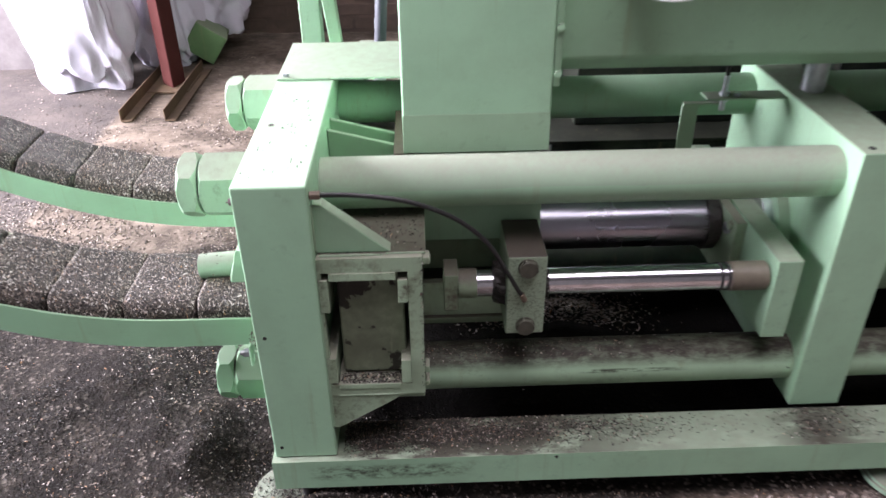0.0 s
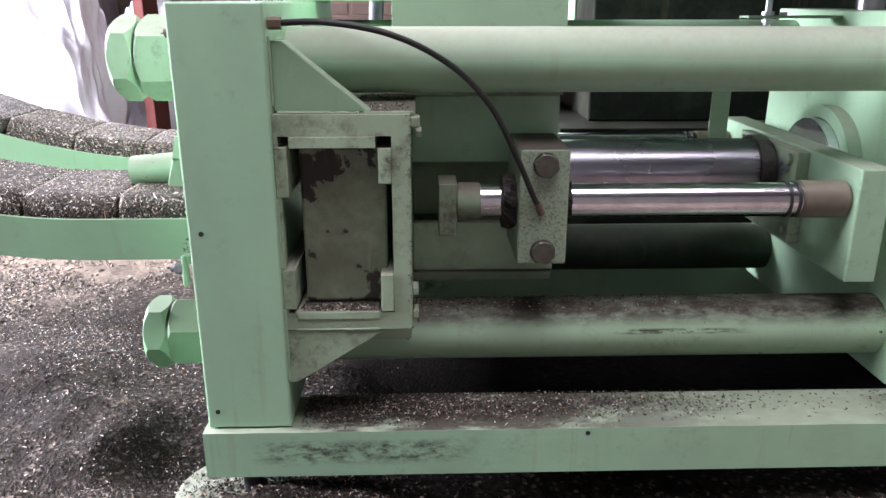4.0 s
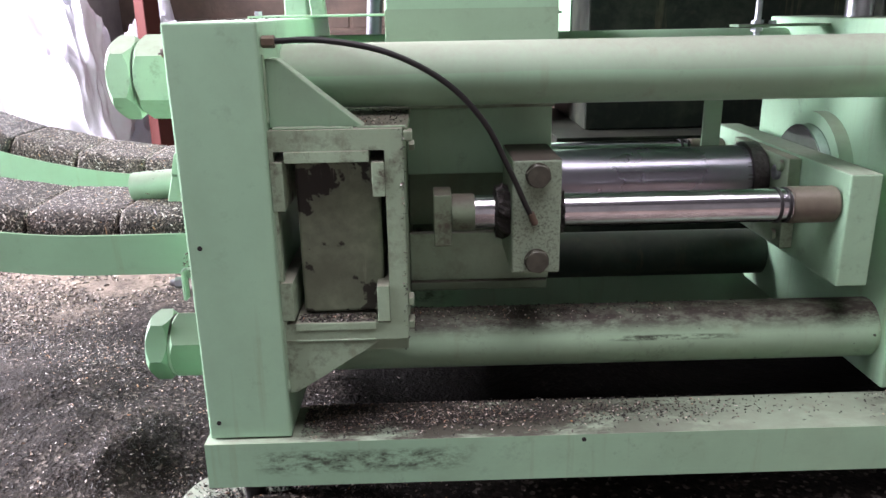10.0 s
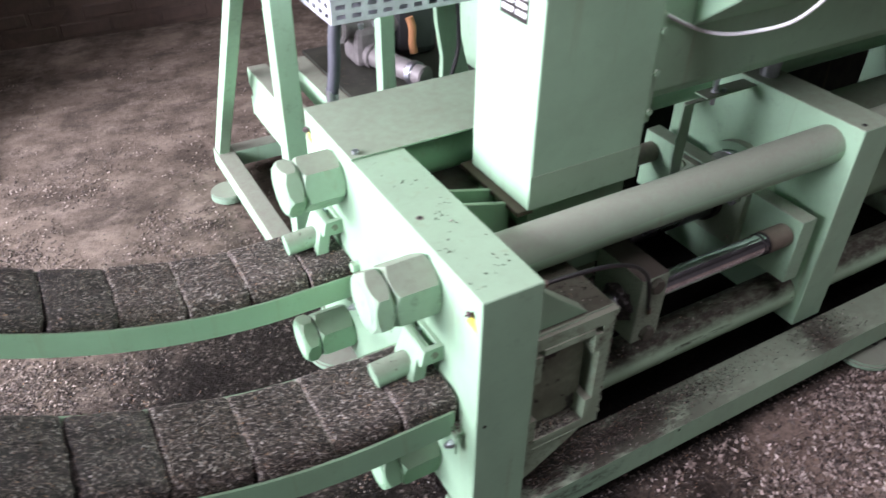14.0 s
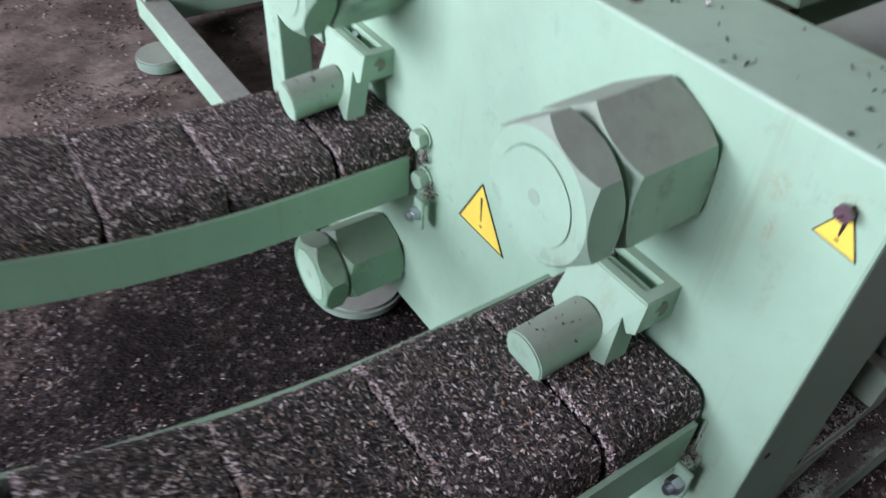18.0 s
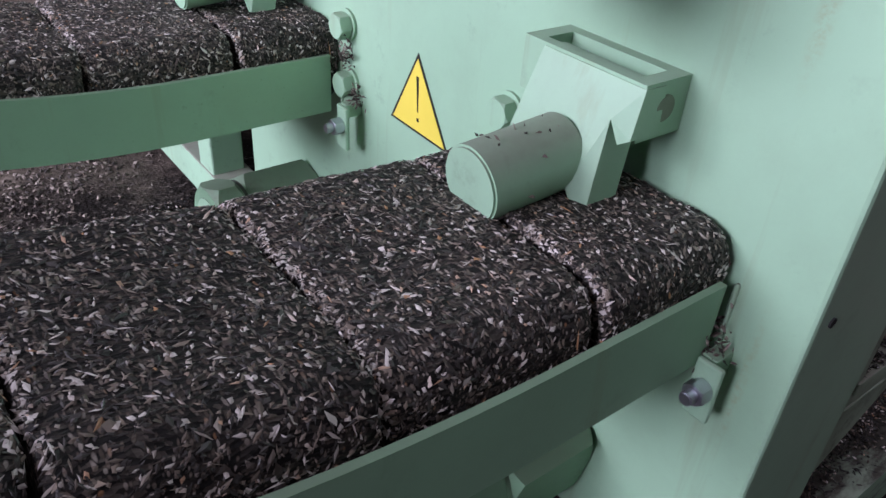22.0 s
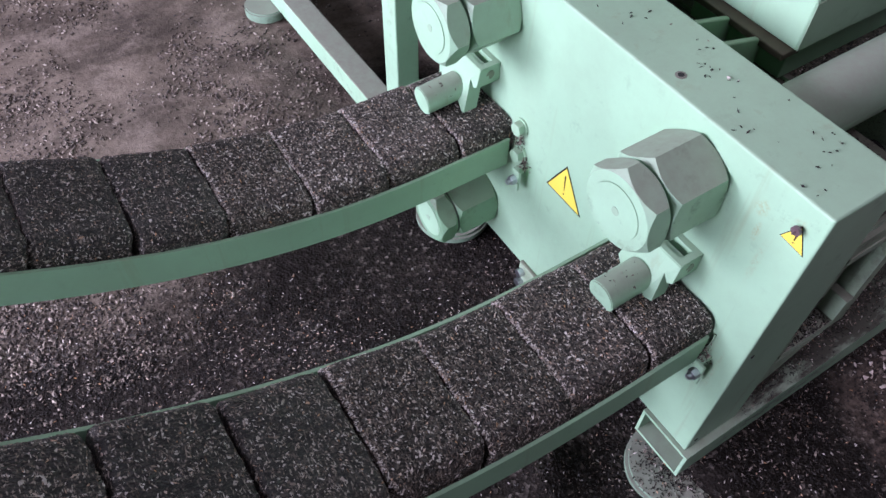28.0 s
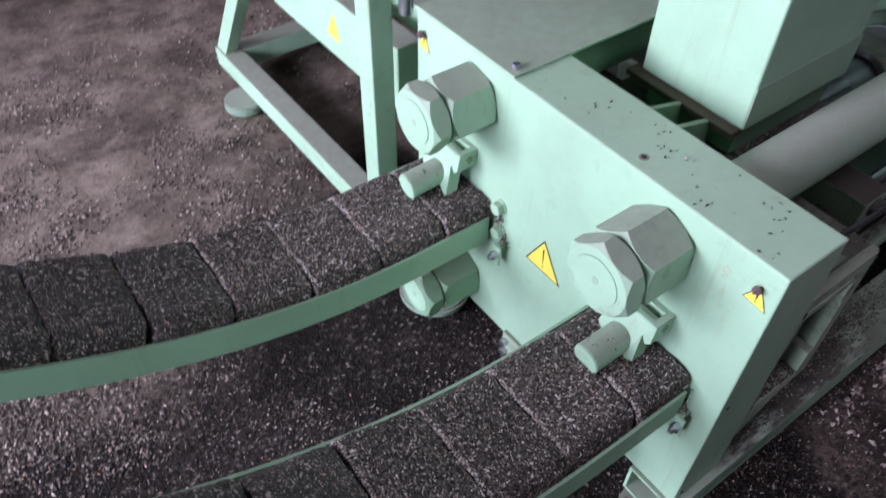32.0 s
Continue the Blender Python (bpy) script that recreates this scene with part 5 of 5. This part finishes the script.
for k in range(5):
    part("print_bar", box(0.2702, 0.2708, 0.352, 0.388, 1.040 + 0.016 * k, 1.049 + 0.016 * k, 0), white_ink, plate_)
    if k < 3:
        part("print_bar", box(0.2702, 0.2708, 0.311, 0.343, 1.040 + 0.016 * k, 1.049 + 0.016 * k, 0), white_ink, plate_)
part("print_bar", box(0.2702, 0.2708, 0.320, 0.380, 1.142, 1.152, 0), white_ink, plate_)

# ---- pump stand behind the press ----
stand = thing("pump_stand", (0.1, 1.3, 0.0), "green welded steel stand beside the press", "stand")
part("post", box(-0.002, 0.052, 0.925, 0.980, 0.03, 1.9, 0.003), stand_green, stand)
part("base_tube", box(-0.005, 0.060, 0.90, 1.87, 0.032, 0.095, 0.003), stand_green, stand)
part("base_tube", box(0.060, 0.9, 1.80, 1.865, 0.032, 0.095, 0.003), stand_green, stand)
b_ = bmesh.new()
box(-0.02, 0.02, -0.025, 0.025, 0.0, 1.55, 0.003, b_)
m_, _l = along((0.022, 1.845, 0.085), (0.022, 1.00, 1.28))
bmesh.ops.transform(b_, matrix=m_, verts=b_.verts)
part("brace", b_, stand_green, stand)
part("foot", rod((-0.02, 1.66, 0.0), (-0.02, 1.66, 0.03), 0.062, 48, 0.004), foot_green, stand, "round green foot plate", smooth=True)
mid = part("cross_beam", prism([(0.985, 0.335), (1.60, 0.335), (1.60, 0.400), (1.575, 0.407), (1.575, 0.430), (1.60, 0.438), (1.60, 0.500), (0.985, 0.500)], "x", 0.10, 0.165, 0.002), stand_green, stand, "green cross beam with a notched end")
part("warning_sign", prism([(1.262, 0.458), (1.300, 0.390), (1.240, 0.384)], "x", 0.0990, 0.0996, 0), yellow, stand, "yellow warning triangle")
part("side_plate", prism([(0.545, 0.513), (0.655, 0.513), (0.632, 0.60), (0.612, 0.68), (0.596, 0.76), (0.590, 0.914), (0.515, 0.914), (0.528, 0.74), (0.548, 0.63)], "y", 1.09, 1.11, 0.002), stand_green, stand)
part("back_box", box(0.74, 1.4, 0.92, 1.4, 0.441, 1.3, 0.004), shaded_black, stand, "switch box, shade put into its near-black colour")
part("platform", box(0.30, 0.735, 1.08, 1.62, 0.501, 0.512, 0.002), shaded_black, stand)
part("side_panel", box(0.7345, 0.7395, 1.14, 1.36, 0.513, 1.3, 0.001), stand_green, stand, "pale green side panel")
part("cross_beam", box(0.24, 0.30, 0.985, 1.60, 0.43, 0.500, 0.002), stand_green, stand)

# cable tray with slotted sides
tray = thing("cable_tray", (0.3, 0.9, 0.91), "galvanised perforated cable tray with a lid", "cable tray")
holes = []
for k in range(22):
    for z in (0.925, 0.947):
        holes.append((0.092 + 0.038 * k, 0.114 + 0.038 * k, z, z + 0.010))
part("tray_side", holed_plate("y", (0.080, 0.95, 0.915, 0.968), holes, 0.756, 0.758), galvanised, tray)
side_holes = [(0.770 + 0.038 * k, 0.792 + 0.038 * k, z, z + 0.010) for k in range(8) for z in (0.925, 0.947)]
part("tray_end", holed_plate("x", (0.7585, 1.10, 0.915, 0.968), side_holes, 0.080, 0.082), galvanised, tray)
part("tray_floor", box(0.0825, 0.95, 0.7585, 1.10, 0.915, 0.917, 0), galvanised, tray)
part("tray_lid", box(0.078, 0.952, 0.757, 1.10, 0.9685, 0.971, 0), galvanised, tray, "smooth grey tray lid")
part("tray_bracket", box(0.30, 0.34, 0.98, 1.02, 0.512, 0.914, 0.002), green, tray)
for xx in (0.52, 0.66):
    part("tie_wrap", tube([(xx, 0.75, 0.96), (xx + 0.01, 0.745, 0.975), (xx + 0.025, 0.748, 0.965)], 0.004, 8, 5), white_cable, tray)

# oil tank along the back of the press, coloured near-black for the shade there
tank = thing("oil_tank", (1.5, 1.1, 0.0), "steel oil tank behind the press, shade put into its near-black colour", "tank")
part("tank_body", box(0.66, 2.5, 0.82, 1.38, 0.05, 0.43, 0.006), shaded_black, tank)
part("tank_lid", box(0.65, 2.51, 0.81, 1.39, 0.4305, 0.440, 0.002), shaded_black, tank)
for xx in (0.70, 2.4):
    part("tank_foot", box(xx, xx + 0.06, 0.85, 1.35, -0.004, 0.0495, 0.002), shaded_black, tank)
part("tank_riser", box(1.42, 2.45, 0.84, 1.30, 0.4405, 1.25, 0.004), shaded_black, tank)

# hydraulic hoses and the pump
for x0, y0, x1, y1, mat in ((0.187, 1.445, 0.215, 1.44, rubber), (0.200, 1.07, 0.245, 1.05, hose_sleeve)):
    hz = thing("hydraulic_hose", (x0, y0, 0.513), "dark ribbed hydraulic hose with a crimped steel end", "hose", "hydraulic hoses")
    part("hose_body", tube([(x0 - 0.008, y0 + 0.01, 0.60), (x0, y0, 0.68), (x0 + 0.012, y0, 0.80), (x1 + 0.01, y1, 0.90), (x1 + 0.03, y1, 0.914)], 0.017, 16, 8), mat, hz, smooth=True)
    part("hose_end", rod((x0 - 0.010, y0 + 0.012, 0.512), (x0 - 0.008, y0 + 0.01, 0.615), 0.0175, 24, 0.003), zinc, hz, "crimped steel end", smooth=True)
pump = thing("pump_motor", (0.5, 1.35, 0.512), "grey cast pump with a pipe on the stand", "pump")
part("pump_body", box(0.40, 0.50, 1.38, 1.50, 0.513, 0.64, 0.02), cast_grey, pump)
part("pump_pipe", rod((0.445, 1.39, 0.553), (0.525, 1.15, 0.549), 0.033, 32, 0.004), cast_grey, pump, smooth=True)
part("pipe_collar", rod((0.505, 1.21, 0.550), (0.513, 1.186, 0.5495), 0.037, 32, 0.003), zinc, pump, smooth=True)
for dx in (-0.025, 0.025):
    part("cap_screw", rod((0.45 + dx, 1.40, 0.63), (0.45 + dx, 1.40, 0.655), 0.010, 20, 0.002), zinc, pump, smooth=True)
part("suction_pipe", rod((0.35, 1.43, 0.640), (0.56, 1.43, 0.628), 0.034, 32, 0.004), cast_grey, pump, smooth=True)
part("suction_flange", rod((0.362, 1.43, 0.6393), (0.380, 1.43, 0.6382), 0.048, 32, 0.004), cast_grey, pump, smooth=True)
for dx, dz in ((0.40, 0.680), (0.455, 0.678), (0.52, 0.674)):
    part("cap_screw", rod((dx, 1.43, dz - 0.03), (dx + 0.006, 1.43, dz + 0.008), 0.011, 20, 0.002), zinc, pump, smooth=True)
part("pump_flange", rod((0.449, 1.378, 0.5528), (0.455, 1.360, 0.5525), 0.040, 32, 0.003), cast_grey, pump, smooth=True)
part("drive_housing", box(0.55, 0.70, 1.38, 1.60, 0.513, 0.80, 0.03), rubber, pump)
rag = tube([(0.585, 1.375, 0.655), (0.592, 1.368, 0.62), (0.588, 1.362, 0.575), (0.594, 1.360, 0.54)], 0.013, 10, 6)
part("rag", rag, orange_dirt, pump, "orange rag hanging from the pump", smooth=True)

part("signal_cable", tube([(0.515, 0.96, 0.915), (0.513, 0.95, 0.82), (0.517, 0.95, 0.72), (0.50, 0.95, 0.65), (0.487, 0.95, 0.60), (0.485, 0.95, 0.52)], 0.006, 10, 6), rubber, stand, "black hanging cable", smooth=True)

# ---- what stands on the floor behind ----
post = thing("steel_post", (-0.95, 2.63, 0.0), "red-brown painted steel post standing on two angle irons", "post")
part("post_shaft", prism([(-0.905, 2.552), (-0.870, 2.656), (-0.940, 2.722), (-0.975, 2.627)], "z", 0.0, 3.2, 0.004), red_primer, post)
part("base_plate", box(-1.02, -0.82, 2.50, 2.79, 0.0, 0.010, 0.001), rusty_yellow, post, "rusty base plate")
for x0 in (-1.030, -0.835):
    part("angle_iron", prism([(x0, 0.0), (x0 + 0.05, 0.0), (x0 + 0.05, 0.006), (x0 + 0.006, 0.006), (x0 + 0.006, 0.055), (x0, 0.055)], "y", 2.14, 2.85, 0.001), rusty_yellow, post, "rusty angle iron")


def sack(at, size, turn, seed, label, pull=None):
    """A slumped woven sack: a soft bag creased into facets, with a flat underside; pull draws out one corner."""
    bm = bmesh.new()
    bmesh.ops.create_icosphere(bm, subdivisions=6, radius=1)
    corner = Vector(pull).normalized() if pull else None
    g = random.Random(int(seed * 10))
    flats = []
    for _ in range(26):
        d = Vector((g.gauss(0, 1), g.gauss(0, 1), g.gauss(0, 0.8))).normalized()
        flats.append((d, g.uniform(0.78, 0.95)))
    for v in bm.verts:
        p = v.co.copy()
        sq = [math.copysign(abs(c) ** 0.8, c) for c in p]
        shift = 0.18 * noise.noise((p.x * 2.2 + seed, p.y * 2.2, p.z * 2.2))
        k = 1.0
        for d, c in flats:
            reach = p.dot(d)
            if reach > 0.3:
                k = min(k, (c + 0.5 * shift) / reach)
        k += shift - 0.06 * abs(noise.noise((p.x * 2.2 + seed, p.y * 2.2, p.z * 2.6)))
        crease = 0.0
        for scale, deep in ((1.5, 0.10), (3.1, 0.065), (6.5, 0.016)):
            crease += deep * (1 - 2.6 * abs(noise.noise((p.x * scale + 0.6 * p.z * scale + seed, p.y * scale + 2 * seed, p.z * scale - 0.5 * p.x * scale))))
        k += crease
        x, y, z = sq[0] * k, sq[1] * k, sq[2] * (k + 0.12 * noise.noise((p.x * 3.1, p.y * 3.1, seed)))
        slim = 1.0 - 0.22 * max(z, 0)
        v.co = (x * size[0] * slim, y * size[1] * slim, max(z, -0.70 - 0.02 * noise.noise((p.x * 4, p.y * 4, seed))) * size[2])
        if corner:
            v.co += Vector(pull) * max(0.0, p.dot(corner)) ** (5 if corner.z > 0.5 else 10)
    m = pose(*at, 0, 0, turn) @ Matrix.Translation((0, 0, 0.70 * size[2]))
    bmesh.ops.transform(bm, matrix=m, verts=bm.verts)
    ob = part("sack", bm, sack_mat, smooth=True)
    return tagged(ob, label, "sack", "sacks by the wall")


sack((-1.33, 2.68, 0), (0.23, 0.19, 0.52), 12, 1.3, "crumpled white woven sack standing on the floor", (-0.42, 0.06, 0.30))
sack((-1.02, 3.02, 0), (0.16, 0.18, 0.44), -15, 4.1, "slumped white woven sack behind the post")
sack((-0.87, 3.27, 0.10), (0.225, 0.18, 0.29), 8, 7.7, "white woven sack draped over a green box", (0.17, -0.05, 0.08))

crate = bmesh.new()
box(-0.088, 0.088, -0.10, 0.10, -0.080, 0.080, 0.006, crate)
bmesh.ops.transform(crate, matrix=pose(-0.835, 3.03, 0.115, 0, 35, 8), verts=crate.verts)
tagged(part("metal_box", crate, box_green), "dark green metal box leaning under a sack", "box")

# ---- loose husk ----
rng2 = np.random.default_rng(21)


def strewn(n, centre, spread, lift=0.001):
    xy = rng2.normal(0, 1, (n, 2)) * spread + centre
    return [(x, y, ground_height(x, y) + lift) for x, y in xy]


def even(n, x0, x1, y0, y1, patchy=0.7):
    """Spots spread over a rectangle, thinner in patches and on the ground close to the press."""
    xy = rng2.uniform((x0, y0), (x1, y1), (n, 2))
    keep = rng2.uniform(0, 1, n)
    out = []
    for (x, y), k in zip(xy, keep):
        dense = 1 - patchy + patchy * (0.42 + 1.7 * noise.noise((x * 3.0, y * 3.0, 2.0)) + 1.0 * noise.noise((x * 9, y * 9, 7.0)) + 0.4 * noise.noise((x * 27, y * 27, 4.0)))
        by_press = min(1.0, max(0.0, (x + 0.42) / 0.22)) * min(1.0, max(0.0, (y - 0.26) / 0.1)) * min(1.0, max(0.0, (0.85 - y) / 0.15))
        if k < dense * (1 - 0.6 * by_press) * ((0.46 if y < 0.45 else 0.82) if x < 0.2 else 1.0):
            out.append((x, y, ground_height(x, y) + 0.001))
    return out


spots = even(190000, -1.4, 0.15, -0.55, 1.05, 0.9) + even(45000, 0.12, 0.80, -0.62, 0.0, 0.5) + even(14000, 0.8, 2.0, -0.5, 0.0) + even(5000, -1.6, 0.9, 1.0, 2.4)
spots += strewn(6000, (-0.26, 0.05), (0.24, 0.26)) + strewn(3000, (0.16, 0.10), (0.10, 0.06))
spots += [(x, y, 0.0235) for x, y in rng2.normal((0.030, 0.0), (0.045, 0.045), (1500, 2)) if math.hypot(x - 0.022, y - 0.007) < 0.080]
scatter("loose_husk", spots, chips_mat, "loose dark and pale husk slivers on the floor", "husk", (0.0076, 0.0024), tilt=0.5)

lumps = [p for p in even(90000, -1.8, 0.35, 0.70, 2.3, 0.9) if p[1] - 0.9 * max(0.0, p[0] + 0.75) > 0.50 + 0.5 * rng2.uniform() and p[1] + 0.35 * noise.noise((p[0] * 2.6, p[1] * 2.6, 9.0)) < 1.2 + 1.0 * rng2.uniform() ** 1.5] + even(5000, -1.8, 1.2, 1.6, 3.2) + even(3000, 0.25, 2.2, -0.75, 0.02) + even(900, -0.9, 0.3, -0.6, 0.0)
scatter("trodden_husk", [p for p in even(34000, 0.30, 2.2, -0.75, -0.03) if p[0] > 0.42 + 0.35 * rng2.uniform()], trodden, "trodden pinkish-brown husk crumbs on the floor beside the press", "husk", (0.019, 0.012), tilt=0.95)
scatter("coarse_husk", lumps, clods, "coarse trodden husk crumbs and wood bits on the floor", "husk", (0.012, 0.0070), tilt=0.5)
ledge = [(x, y, ZB + 0.001) for x, y in zip(np.clip(np.abs(rng2.normal(0.0, 0.27, 7500)) + 0.135, 0.135, 1.07), np.clip(rng2.normal(0.050, 0.022, 7500), -0.012, 0.086))]
ledge += [(x, y, ZB + 0.001) for x, y in zip(rng2.normal(1.14, 0.06, 500), rng2.uniform(0.0, 0.086, 500))]
ledge += [(x, y, 0.3155) for x, y in zip(rng2.uniform(0.145, 0.255, 420), rng2.uniform(0.0, 0.03, 420))]
ledge += [(x, y, 0.5915) for x, y in zip(rng2.uniform(0.15, 0.305, 420), rng2.uniform(0.02, 0.30, 420))]
for x in np.clip(rng2.normal(0.45, 0.20, 1100), 0.31, 1.05):
    a = rng2.normal(1.38, 0.28)
    ledge.append((x, 0.168 - 0.0512 * math.cos(a), 0.212 + 0.0512 * math.sin(a)))
ledge += [(x, -0.0008, z) for x, z in zip(rng2.normal(0.3005, 0.0018, 60), rng2.uniform(0.285, 0.595, 60))]
ledge += [(x, y, 0.5995) for x, y in zip(rng2.uniform(0.31, 0.54, 900), rng2.uniform(0.238, 0.285, 900))]
flakes = []
for fx, fy, n in ((0.064, 0.250, 8), (0.072, 0.217, 5), (0.092, 0.078, 6), (0.071, 0.055, 4), (0.016, 0.031, 3), (0.021, 0.146, 4), (0.10, 0.29, 5), (0.06, 0.37, 4)):
    flakes += [(np.clip(x, 0.006, 0.117), y, ZT + 0.0012) for x, y in rng2.normal((fx, fy), (0.010, 0.012), (n, 2))]
scatter("paint_flakes", flakes, chips_mat, "dark and pale paint flakes on the front plate", "flakes", (0.006, 0.0032))
for _ in range(12):
    ledge.append((rng2.uniform(0.01, 0.115), rng2.uniform(0.02, 0.48), ZT + 0.0012))
scatter("husk_litter", ledge, press_chips, "husk slivers lying on the ledges of the press", "husk", (0.006, 0.0024))
tufts = []
for cx, cy, cz, sx, sy_, sz, n in ((-0.008, 0.500, 0.432, 0.004, 0.007, 0.010, 90), (-0.012, 0.044, 0.392, 0.006, 0.006, 0.010, 80), (-0.008, 0.478, 0.395, 0.004, 0.006, 0.006, 50)):
    tufts += [tuple(p) for p in rng2.normal((cx, cy, cz), (sx, sy_, sz), (n, 3)) if p[0] < -0.001]
for y in (0.160, 0.624):
    tufts += [(x, y + 0.0248 * math.sin(u), 0.4845 + 0.0248 * math.cos(u)) for x, u in zip(rng2.uniform(-0.115, -0.06, 14), rng2.normal(0, 0.5, 14))]
scatter("husk_tufts", tufts, clods, "brown husk tufts caught behind the bolts of the front plate", "husk", (0.007, 0.0028), tilt=0.8)
pile = [(x, y, 0.004 + 0.055 * math.exp(-((x - 0.66) / 0.13) ** 2 - ((y - 0.60) / 0.06) ** 2)) for x, y in rng2.normal((0.66, 0.60), (0.11, 0.045), (2600, 2))]
scatter("husk_pile", pile, pale_chips, "small pale husk pile on the black ground under the press", "husk", (0.010, 0.004), tilt=0.5)
